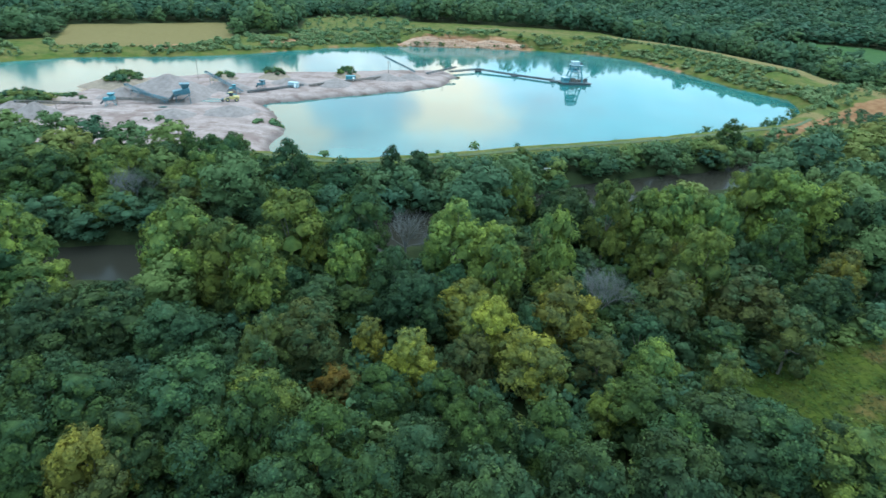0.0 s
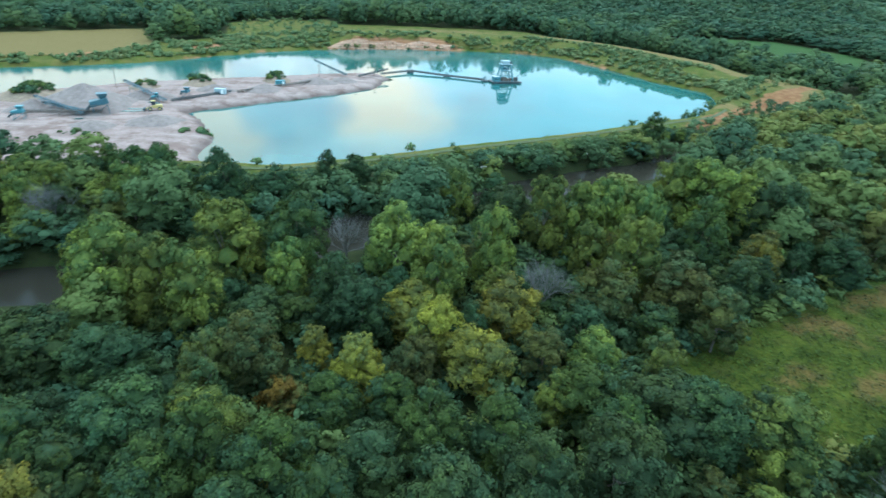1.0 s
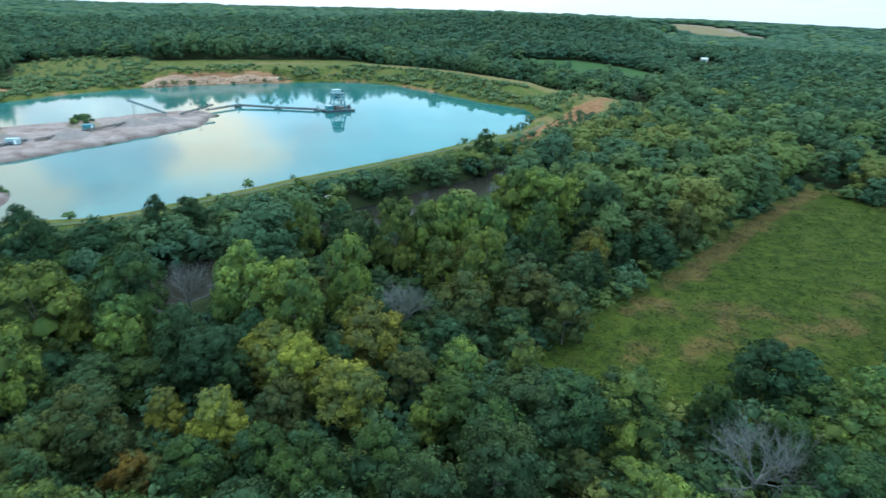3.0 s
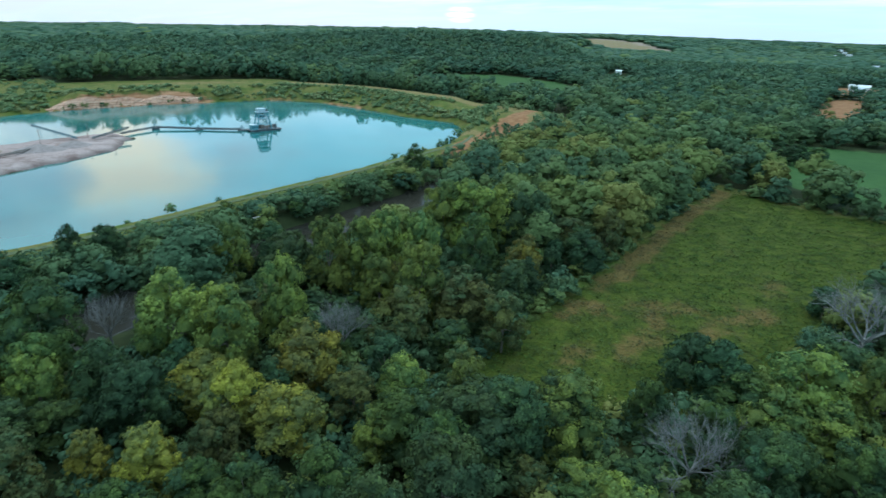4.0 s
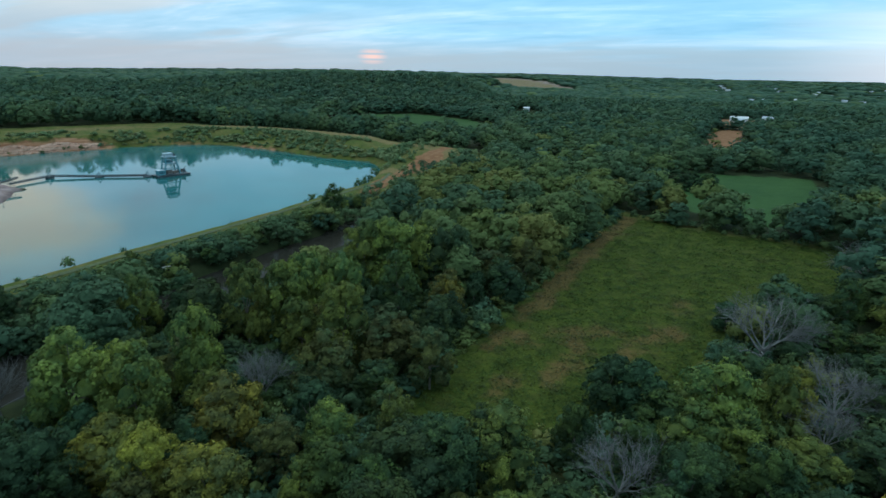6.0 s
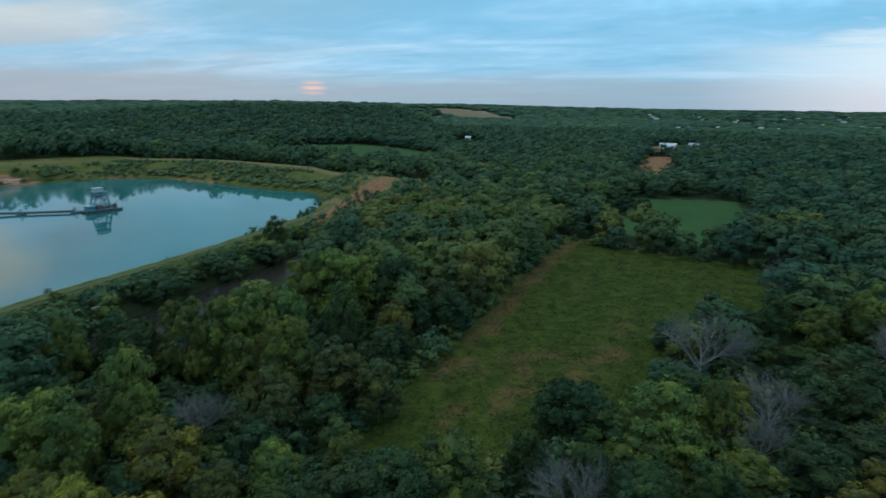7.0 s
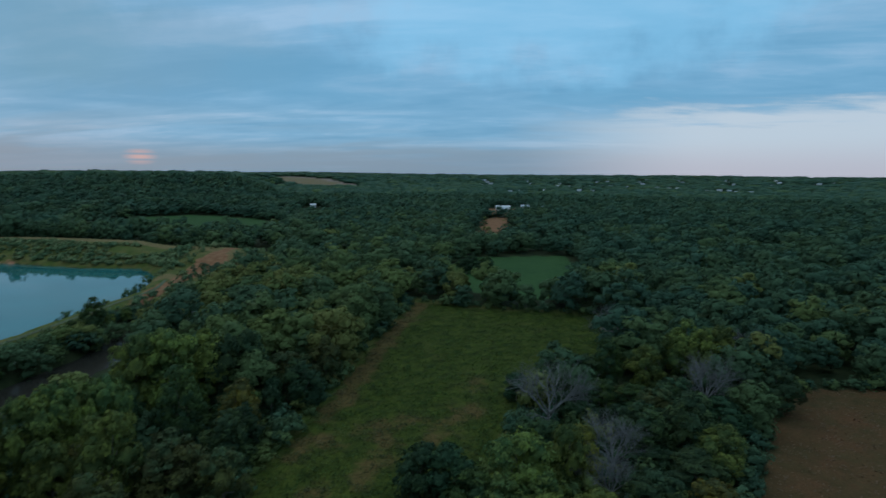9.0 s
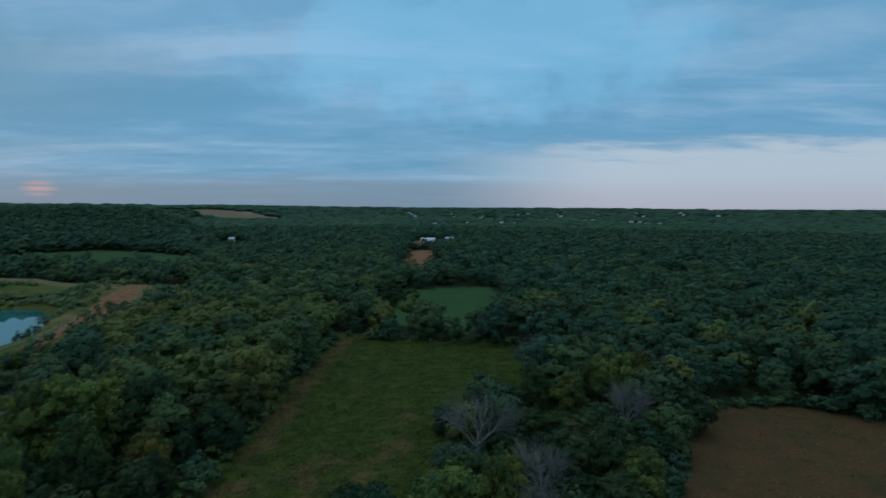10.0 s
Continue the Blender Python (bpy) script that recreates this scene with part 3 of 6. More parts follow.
# ---- mesh helpers ----
def array_mesh(name, verts, tris, mats, smooth=False):
    me = bpy.data.meshes.new(name)
    verts, tris = np.asarray(verts, np.float32), np.asarray(tris, np.int32)
    me.vertices.add(len(verts))
    me.vertices.foreach_set("co", verts.ravel())
    k = tris.shape[1]
    me.loops.add(tris.size)
    me.loops.foreach_set("vertex_index", tris.ravel())
    me.polygons.add(len(tris))
    me.polygons.foreach_set("loop_start", np.arange(0, tris.size, k, dtype=np.int32))
    me.polygons.foreach_set("use_smooth", np.full(len(tris), smooth))
    me.update(calc_edges=True)
    for m in mats if isinstance(mats, (list, tuple)) else [mats]:
        me.materials.append(m)
    return me


def part(name, bm, mat, parent, label=""):
    me = bpy.data.meshes.new(name)
    bm.to_mesh(me)
    bm.free()
    me.materials.append(mat)
    ob = new(name, me)
    ob.parent = parent
    return tagged(ob, label) if label else ob


def add_box(bm, sx, sy, sz, m=Matrix(), bevel=0.0):
    """A box of that size, resting on its base's centre."""
    made = bmesh.ops.create_cube(bm, size=1.0, matrix=m @ Matrix.Translation((0, 0, sz / 2)) @ Matrix.Diagonal((sx, sy, sz, 1)))
    if bevel:
        edges = list({e for v in made["verts"] for e in v.link_edges})
        bmesh.ops.bevel(bm, geom=edges, offset=bevel, segments=1, affect="EDGES")
    return bm


def add_tube(bm, a, b, r0, r1=None, n=6):
    a, b = Vector(a), Vector(b)
    r1 = r0 if r1 is None else r1
    q = (b - a).to_track_quat("Z", "Y").to_matrix()
    rings = []
    for p, r in ((a, r0), (b, r1)):
        rings.append([bm.verts.new(p + q @ Vector((r * math.cos(k * math.tau / n), r * math.sin(k * math.tau / n), 0))) for k in range(n)])
    for k in range(n):
        bm.faces.new((rings[0][k], rings[0][(k + 1) % n], rings[1][(k + 1) % n], rings[1][k]))
    bm.faces.new(rings[1])
    bm.faces.new(rings[0][::-1])
    return bm


# ---- ground ----
def axis(lo, hi, fine_lo, fine_hi, d):
    mid = list(np.arange(fine_lo, fine_hi + d, d))
    s, x = d, mid[-1]
    while x < hi:
        s *= 1.07
        x += s
        mid.append(min(x, hi))
    s, x, left = d, mid[0], []
    while x > lo:
        s *= 1.07
        x -= s
        left.append(max(x, lo))
    return np.array(left[::-1] + mid)


def dry_of(x, y):
    """How parched the meadow is: along its river side and in spots near the grove."""
    d = 0.95 * step(13, 3, away(MEADOW[:5], x, y) + 3.5 * wobble(x, y, 9, 2)) * step(80, 125, x)
    for px, py, w in ((89, 72, 9), (107, 82, 11), (128, 69, 10), (114, 68, 8), (146, 76, 8), (76, 75, 7), (116, 78, 7), (93, 90, 12), (100, 74, 8)):
        d = np.maximum(d, 0.78 * np.exp(-((x - px) ** 2 + ((y - py) * 1.5) ** 2) / (w * w)))
    return np.clip(d + 0.30 * wobble(x, y, 3.2, 1) - 0.08, 0, 1) * inside(MEADOW, x, y)


def make_ground():
    gx, gy = axis(-3600, 4900, -300, 330, 4.0), axis(-1500, 4900, -90, 620, 4.0)
    x, y = np.meshgrid(gx, gy)
    x, y = x.ravel(), y.ravel()
    z = height(x, y)
    z += 0.12 * wobble(x, y, 3.1, 2) * (np.hypot(x, y) < 400)
    nx, ny = len(gx), len(gy)
    i = (np.arange(ny - 1)[:, None] * nx + np.arange(nx - 1)[None]).ravel()
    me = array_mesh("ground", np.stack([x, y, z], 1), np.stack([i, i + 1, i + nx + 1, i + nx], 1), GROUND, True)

    def soft(poly, w=2.5):
        return step(w, -w, signed(poly, x, y))
    dn, df, d = away(NEAR_SHORE, x, y), away(FAR_SHORE, x, y), signed(LAKE, x, y)
    far = (dn > df) & (y > 280)
    bank = np.where(x > -40, 100, 55)
    grass = np.maximum(step(1, -1, (df - bank) / 4) * far * (x < 100), soft(EAST_BANK, 4))
    grass = np.maximum(grass, step(18, 13, dn) * (d > -1))
    grass = np.maximum(grass, np.maximum(soft(YELLOW, 5), soft(CLEARING, 5)))
    grass = np.maximum(grass, np.maximum(soft(UPLAND, 20), step(11, 5, signed(MEADOW, x, y))))
    cliff = step(-50, -20, x) * (1 - step(50, 95, x)) * (y > 400) * step(10, 6, df) * far
    wash = far * step(7, 3, df) * step(0.0, 0.5, wobble(x, y, 31)) * 0.5 * (x < 185)
    cut = np.exp(-((x + 118) / 22) ** 2 - ((df - 22) / 7) ** 2) + np.exp(-((x + 190) / 16) ** 2 - ((df - 20) / 6) ** 2)
    rock = np.maximum.reduce([cliff, wash, np.clip(cut, 0, 1) * far])
    sand = np.maximum.reduce([soft(SAND), (d < -1.5) * 0.55, soft(UPLAND, 20)])
    crest = step(46, 54, df) * step(74, 64, df) * step(120, 165, x) * soft(EAST_BANK, 6) * 0.75
    straw = np.maximum.reduce([soft(YELLOW, 5), 0.62 * soft(UPLAND, 20), crest, 0.62 * np.exp(-((x - 70) / 80) ** 2 - ((df - 62) / 22) ** 2) * far])
    earth = np.maximum(np.maximum(step(5, -5, signed(DIRT, x + 7 * wobble(x, y, 14), y + 7 * wobble(x, y, 12, 2))), soft(YARD, 4) * 0.8), 0.9 * step(6.5, 2, away(TRACK, x, y) + 2.0 * wobble(x, y, 8) - 7 * np.exp(-((x - 240) ** 2 + (y - 330) ** 2) / 28 ** 2)))
    one = np.ones_like(x)
    for name, cols in (("cover_a", (sand, grass, soft(MEADOW))), ("cover_b", (np.maximum(soft(HAY, 4), soft(CROP, 6)), soft(STUBBLE), earth)), ("cover_c", (straw, rock, dry_of(x, y)))):
        at = me.color_attributes.new(name, "FLOAT_COLOR", "POINT")
        at.data.foreach_set("color", np.stack([*cols, one], 1).astype(np.float32).ravel())
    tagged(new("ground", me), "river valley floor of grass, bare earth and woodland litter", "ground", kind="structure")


def flat_sheet(name, outline, z, mat, label):
    bm = bmesh.new()
    bm.faces.new([bm.verts.new((px, py, z)) for px, py in outline])
    bmesh.ops.triangulate(bm, faces=bm.faces[:])
    me = bpy.data.meshes.new(name)
    bm.to_mesh(me)
    bm.free()
    me.materials.append(mat)
    ob = new(name, me)
    if me.polygons[0].normal.z < 0:
        me.flip_normals()
    return tagged(ob, label, "water", kind="structure")


def outward(poly, d):
    """The outline moved out by d at every corner."""
    a, b, c = np.roll(poly, 1, 0), poly, np.roll(poly, -1, 0)
    t = (c - a) / np.linalg.norm(c - a, axis=1)[:, None]
    n = np.stack([t[:, 1], -t[:, 0]], 1)
    area = np.sum(b[:, 0] * c[:, 1] - c[:, 0] * b[:, 1])
    return b + n * d * np.sign(area)


make_ground()
flat_sheet("lake_water", outward(LAKE, 3.0), 0.0, LAKE_WATER, "still turquoise quarry lake reflecting the clouds")
t = np.gradient(RIVER, axis=0)
t /= np.linalg.norm(t, axis=1)[:, None]
side = np.stack([-t[:, 1], t[:, 0]], 1) * 12.5
flat_sheet("river_water", np.vstack([RIVER + side, (RIVER - side)[::-1]]), -1.0, RIVER_WATER, "slow muddy brown river between wooded banks")


# ---- trees ----
def unit(v):
    return v / np.linalg.norm(v, axis=1)[:, None]


def crown_leaves(rng, h, r, count, leaf, boughs=14, clumps=11, core=2, low=0.2, loose=1.0, full=1.0, dome=0.3):
    """A crown of rounded boughs, each of them swelling into clumps of leaves.
    Gives vertices, triangles, bough centres, a number for each bough and the direction in which each leaf faces."""
    k = (np.arange(boughs) + rng.uniform(0.1, 0.9, boughs)) / boughs
    prof = np.interp(k, (0, 0.25, 0.5, 0.75, 0.9, 1.0), (0.46, 0.58, 0.60, 0.52, 0.32, 0.10))
    ang = np.arange(boughs) * 2.4 + rng.uniform(-0.5, 0.5, boughs)
    rad = full * r * rng.uniform(0.36, 0.56, boughs) * np.interp(k, (0, 0.7, 1), (1, 1, 0.8))
    out = (1.6 - 0.6 * full) * r * prof * rng.uniform(0.78, 1.16, boughs)
    cen = np.stack([out * np.cos(ang), out * np.sin(ang), (low + (0.86 - low) * k) * h + rng.normal(size=boughs) * 0.03 * h], 1)
    flat = np.array([1, 1, 0.9])
    axis_out = unit((cen - np.array([0, 0, 0.42 * h])) / np.array([r, r, 0.5 * h]) + 1e-3)
    # clumps over the upper and outer side of each bough
    total = boughs * clumps
    b = rng.choice(boughs, total * 6, p=rad ** 2 / np.sum(rad ** 2))
    v = unit(rng.normal(size=(len(b), 3)) + 0.35 * axis_out[b] + np.array([0, 0, 0.25]))
    p = cen[b] + v * rad[b][:, None] * rng.uniform(0.76, 1.14, (len(b), 1)) * flat
    d = np.linalg.norm((p[:, None] - cen[None]) / flat, axis=2) / rad[None]
    d[np.arange(len(b)), b] = 9
    ok = (d.min(1) > 0.80) & (p[:, 2] > 0.06 * h) & (v[:, 2] + 0.5 * np.sum(v * axis_out[b], 1) > -0.55 + 0.3 * rng.random(len(b)))
    p, v, b = p[ok], v[ok], b[ok]
    pick = rng.permutation(len(p))[:total]
    p, v, b = p[pick], v[pick], b[pick]
    crad = r * rng.uniform(0.10, 0.22, len(p)) * (14 / clumps) ** 0.4
    # leaves over each clump, the larger ones carrying more
    s = rng.choice(len(p), count, p=crad ** 2 / np.sum(crad ** 2))
    w = unit(rng.normal(size=(count, 3)) + 0.75 * v[s] + np.array([0, 0, 0.2]))
    q = p[s] + w * crad[s][:, None] * rng.uniform(0.72, 1.0 + 0.14 * loose, (count, 1)) * np.array([1, 1, 0.85])
    n = unit(w * 0.8 + v[s] * 0.4 + rng.normal(size=(count, 3)) * 0.27 * loose)
    mass = unit((q - np.array([0, 0, 0.42 * h])) / np.array([r, r, 0.5 * h]) + 1e-4)
    face = unit(w * (0.95 - dome) + v[s] * 0.25 + mass * dome + np.array([0, 0, 0.05]) + rng.normal(size=(count, 3)) * 0.19 * loose)
    a = unit(np.cross(n, rng.normal(size=(count, 3))))
    c = np.cross(n, a)
    z = leaf * rng.uniform(0.55, 1.45, (count, 1))
    vert = np.stack([q - a * z * 1.1, q + a * z * 0.7 - c * z * 0.85, q + a * z * 0.8 + c * z * 0.85], 1)
    tone = rng.random(boughs)
    small = rng.random(len(p))
    V, T, A, N = [vert.reshape(-1, 3)], [np.arange(count * 3).reshape(-1, 3)], [np.repeat(0.55 * tone[b[s]] + 0.45 * small[s], 3)], [np.repeat(face, 3, 0)]
    base = count * 3
    if core:
        # the inner mass of foliage behind the leaves
        v0, f0 = ball_of(core)
        for i in range(boughs):
            mine = v[b == i]
            lump = np.clip((v0 @ mine.T).max(1) - 0.75, 0, 0.25) if len(mine) else np.zeros(len(v0))
            V.append(cen[i] + v0 * (rad[i] * (0.58 + 0.7 * lump + 0.10 * rng.normal(size=len(v0))))[:, None] * flat)
            T.append(f0 + base)
            A.append(np.full(len(v0), 0.55 * tone[i] + 0.2))
            N.append(unit(v0 + (0.2 + dome) * axis_out[i] + rng.normal(size=v0.shape) * 0.3 * loose))
            base += len(v0)
    return np.vstack(V), np.vstack(T), cen, np.concatenate(A), np.vstack(N)


def facing(me, normals):
    """Leaves of one clump take the light together, as a rounded mass."""
    me.attributes.new("custom_normal", "FLOAT_VECTOR", "POINT").data.foreach_set("vector", np.asarray(normals, np.float32).ravel())


def ball_of(level):
    bm = bmesh.new()
    bmesh.ops.create_icosphere(bm, subdivisions=level, radius=1.0)
    bmesh.ops.delete(bm, geom=[v for v in bm.verts if v.co.z < -0.5], context="VERTS")
    bm.verts.index_update()
    v, f = np.array([q.co[:] for q in bm.verts]), np.array([[q.index for q in k.verts] for k in bm.faces])
    bm.free()
    return v, f


def trunk_mesh(rng, h, cen):
    bm = bmesh.new()
    fork = Vector((rng.normal() * 0.3, rng.normal() * 0.3, 0.38 * h))
    add_tube(bm, (0, 0, -0.6), (fork.x * 0.4, fork.y * 0.4, 0.18 * h), 0.020 * h, 0.016 * h, 7)
    add_tube(bm, (fork.x * 0.4, fork.y * 0.4, 0.18 * h), fork, 0.016 * h, 0.012 * h, 7)
    for q in cen[::2]:
        e = Vector(q)
        mid = fork.lerp(e, 0.5) + Vector((0, 0, -0.03 * h))
        add_tube(bm, fork, mid, 0.009 * h, 0.006 * h, 5)
        add_tube(bm, mid, e, 0.006 * h, 0.002 * h, 5)
    me = bpy.data.meshes.new("trunk")
    bm.to_mesh(me)
    bm.free()
    me.materials.append(BARK)
    return me


TREE_H, TREE_R = 18.0, 6.0
VARIANTS = []
for fine in (True, False):
    for seed in range(7):
        rng = np.random.default_rng(100 + seed)
        v, tri, cen, bough, face = crown_leaves(rng, TREE_H, TREE_R, 11500 if fine else 6800, 0.205 if fine else 0.26, 11 + seed % 4 * 2, 19 if fine else 17, 2, 0.14, dome=0.16)
        me = array_mesh("crown", v, tri, LEAF[0], True)
        facing(me, face)
        me.attributes.new("bough", "FLOAT", "POINT").data.foreach_set("value", bough.astype(np.float32))
        VARIANTS.append((me, trunk_mesh(rng, TREE_H, cen)))

MASTERS = {}
TREE_WORDS = ("leafy green broadleaf tree", "tall yellow-green cottonwood tree", "blue-green rounded broadleaf tree", "olive-green tree with thinning crown", "broadleaf tree with yellowing leaves", "dark green dense broadleaf tree", "low orange-leaved tree")


def plant(x, y, h, r, kind, variant, turn, where):
    variant = variant % 7 + (0 if math.hypot(x, y) < 88 else 7)
    key = (variant, kind)
    r = max(0.84 * r, h / 4.0)
    m = pose(x, y, float(height(x, y)) - 0.1, 0, 0, turn) @ Matrix.Diagonal((r / TREE_R, r / TREE_R, h / TREE_H, 1))
    if key in MASTERS:
        ob = copy_thing(MASTERS[key], m)
    else:
        ob = new("tree")
        crown = VARIANTS[variant][0].copy()
        crown.materials.clear()
        crown.materials.append(LEAF[kind])
        for name, me in (("trunk", VARIANTS[variant][1]), ("crown", crown)):
            q = new(name, me)
            q.parent = ob
        ob.matrix_basis = m
        MASTERS[key] = ob
    return tagged(ob, TREE_WORDS[kind] + " " + where, "tree", "woodland trees")


TREES = {}
TREES["riverside row"] = [
    (-49, 96, 21, 7.5, 1), (-39, 94, 21, 5.8, 1), (-32, 90, 21, 4.9, 1), (-30, 106, 21, 7.6, 1),
    (-17, 109, 21, 7.2, 0), (-7, 90, 17.0, 4.2, 5), (4, 106, 21, 7.9, 1), (12, 98, 21, 5.6, 1),
    (20, 136, 17.0, 5.4, 1), (31, 125, 18.0, 7.9, 2), (39, 120, 21, 7.1, 1), (48, 118, 19.5, 7.1, 1),
    (53, 119, 21, 6.7, 1), (61, 117, 19.5, 6.7, 1), (78, 135, 21, 8.1, 1), (84, 129, 21, 7.8, 1),
    (93, 128, 19.5, 7.8, 1), (74, 111, 21, 6.1, 0), (96, 126, 21, 6.7, 2), (103, 125, 19.5, 6.7, 2),
]
TREES["second row"] = [
    (-3, 85, 16, 6.3, 5), (24, 104, 19.0, 4.1, 1), (44, 91, 16, 6.8, 3), (53, 101, 18.0, 5.8, 1),
    (60, 93, 16, 7.8, 3), (23, 85, 16, 6.5, 4), (9, 79, 16, 5.3, 4), (-3, 72, 13.0, 4.8, 4),
    (-10, 77, 16, 4.5, 4), (-20, 75, 16, 5.9, 3), (-25, 70, 16, 4.8, 3), (-14, 69, 8.0, 5.2, 6),
    (6, 73, 12.0, 4.7, 3), (16, 73, 13.0, 6.2, 4), (27, 75, 12.0, 4.9, 3), (63, 83, 15.0, 5.3, 3),
    (36, 81, 13.0, 4.7, 5), (16, 82, 12.0, 4.1, 5),
]
TREES["left bend"] = [
    (-63, 76, 15.0, 6.6, 2), (-57, 74, 14.0, 6.6, 2), (-53, 77, 15.0, 6.6, 2), (-51, 77, 14.0, 6.4, 2),
    (-42, 76, 13.0, 6.4, 2), (-38, 74, 14.0, 6.3, 5), (-78, 93, 18.0, 6.2, 1), (-71, 87, 14.0, 6.4, 1),
    (-81, 88, 17.0, 8.0, 0), (-30, 68, 11.0, 4.8, 5),
]
TREES["front grove"] = [
    (-50, 56, 17, 6.2, 0), (-43, 55, 15.8, 6.2, 0), (-32, 58, 17, 7.6, 2), (-22, 54, 17, 4.9, 0),
    (-35, 50, 17, 6.4, 0), (-26, 50, 15.8, 6.4, 0), (-38, 46, 16.0, 5.3, 4), (-46, 48, 17, 5.6, 0),
    (-13, 52, 16.0, 6.6, 0), (-1, 54, 16.0, 6.6, 2), (7, 57, 15.0, 5.5, 0), (17, 56, 16.0, 6.1, 0),
    (31, 63, 14.0, 6.3, 0), (26, 63, 12.0, 3.6, 1), (41, 59, 15.0, 8.1, 2), (46, 56, 15.0, 6.2, 2),
    (53, 55, 14.0, 6.2, 2), (57, 55, 14.0, 7.8, 0), (-6, 45, 17, 5.5, 0), (-16, 45, 17, 6.3, 2),
]
TREES["front grove b"] = [
    (8, 45, 17, 6.2, 2), (19, 46, 17, 5.7, 2), (30, 48, 17, 6.5, 2),
]
TREES["north bank"] = [
    (-110, 142, 15, 7.4, 0), (-100, 141, 14.0, 7.4, 0), (-102, 150, 15, 6.1, 1), (-96, 148, 14.0, 6.1, 1),
    (-93, 152, 15, 6.1, 1), (-93, 162, 15, 6.9, 0), (-86, 159, 14.0, 6.9, 0), (-83, 165, 15, 6.9, 0),
    (-77, 170, 15, 7.4, 0), (-70, 167, 14.0, 7.4, 0), (-65, 173, 15, 7.4, 0), (-59, 152, 15, 6.3, 0),
    (-50, 151, 14.0, 6.3, 0), (-116, 167, 14.0, 7.1, 0), (-107, 166, 13.0, 7.1, 0), (-81, 131, 12.0, 6.8, 1),
    (-64, 128, 15, 6.9, 0), (-40, 149, 18.5, 6.0, 5), (-28, 153, 13.3, 6.8, 5), (-33, 145, 12.5, 5.9, 0),
]
TREES["north bank b"] = [
    (-44, 140, 13.5, 6.4, 0), (-15, 163, 13.6, 4.3, 5), (-7, 169, 11.8, 5.2, 5), (-22, 150, 10.5, 6.7, 0),
    (-2, 164, 6.9, 6.9, 0), (9, 171, 6.3, 6.0, 0),
]
TREES["north bank east"] = [
    (27, 187, 12.2, 4.9, 1), (42, 190, 9.0, 7.2, 0), (60, 199, 8.7, 6.7, 0), (51, 191, 5.0, 6.0, 0),
    (33, 182, 5.5, 6.1, 0), (20, 176, 4.3, 5.4, 0), (74, 202, 3.7, 6.5, 0), (84, 208, 5.1, 6.5, 0),
    (94, 212, 5.1, 6.5, 0), (108, 225, 12.0, 5.6, 0), (116, 229, 12.0, 5.6, 0), (123, 230, 5.5, 6.3, 1),
    (132, 234, 5.5, 6.3, 1),
]
TREES["field corner grove"] = [
    (86, 56, 12.0, 7.4, 5), (85, 44, 15.0, 6.5, 0), (84, 38, 16.0, 6.5, 1), (90, 33, 14.9, 6.5, 1),
    (109, 32, 13.0, 3.6, 4), (71, 31, 15.0, 5.7, 2), (80, 24, 15.0, 7.1, 0), (112, 28, 14.0, 5.2, 5),
    (65, 21, 16.0, 6.1, 0), (60, 28, 15.0, 6.0, 2), (46, 34, 15.0, 5.5, 1), (54, 53, 15.0, 6.6, 1),
    (46, 57, 15.0, 6.4, 2), (31, 64, 14.0, 4.3, 1), (33, 56, 14.0, 6.0, 0), (309, 169, 10.0, 9.3, 5),
    (307, 159, 9.3, 9.3, 5), (324, 161, 10.0, 9.3, 5),
]
TREES["east grove"] = [
    (146, 39, 15.0, 6.4, 0), (148, 31, 14.0, 6.4, 0), (180, 23, 17.0, 6.2, 1), (178, 18, 15.8, 6.2, 1),
    (185, 14, 17.0, 6.2, 1), (128, 24, 15.0, 7.6, 2), (131, 15, 14.0, 7.6, 2), (182, 8, 17.0, 7.4, 5),
    (184, 0, 15.8, 7.4, 5), (203, 52, 13.0, 6.3, 5), (201, 45, 12.1, 6.3, 5), (209, 42, 13.0, 6.3, 5),
    (203, 52, 13.0, 8.1, 2), (92, 38, 15.0, 8.1, 1), (87, 49, 13.0, 7.0, 5), (101, 16, 15.0, 7.1, 2),
    (148, 10, 14.0, 7.2, 5), (171, -1, 15.0, 7.4, 2), (142, 61, 12.0, 7.6, 5), (145, 51, 11.2, 7.6, 5),
]
WHERE = {
    "riverside row": "in the row along the river", "second row": "in the thicket behind the river row", "left bend": "by the river bend",
    "front grove": "in the dense grove", "north bank": "on the bank between river and lake", "north bank east": "on the bank between river and lake",
    "field corner grove": "beside the meadow", "east grove": "between meadow and stubble",
}
BARE = [
    (127, 46, 18.0, 1.15, "large bare grey dead tree at the meadow's edge"), (65, 39, 12.5, 1.15, "bare grey dead tree amid green crowns"),
    (114, 27, 14.0, 0.7, "slender bare dead tree among green trees"), (158, 15, 16.0, 0.9, "bare dead tree with drooping side limbs"),
    (202, 49, 16.0, 0.9, "greyish leafless tree at the meadow corner"), (103, 25, 10.5, 1.0, "bare grey tree in the dense grove"),
    (-7, 120, 11.0, 0.6, "thin bare tree standing by the river"), (-77, 134, 12.0, 0.35, "tall thin dead tree on the river bank"),
    (32, 95, 11.5, 0.5, "fine-twigged leafless tree in the thicket"), (196, 7, 15.0, 0.8, "pale leafless tree by the stubble field"),
]

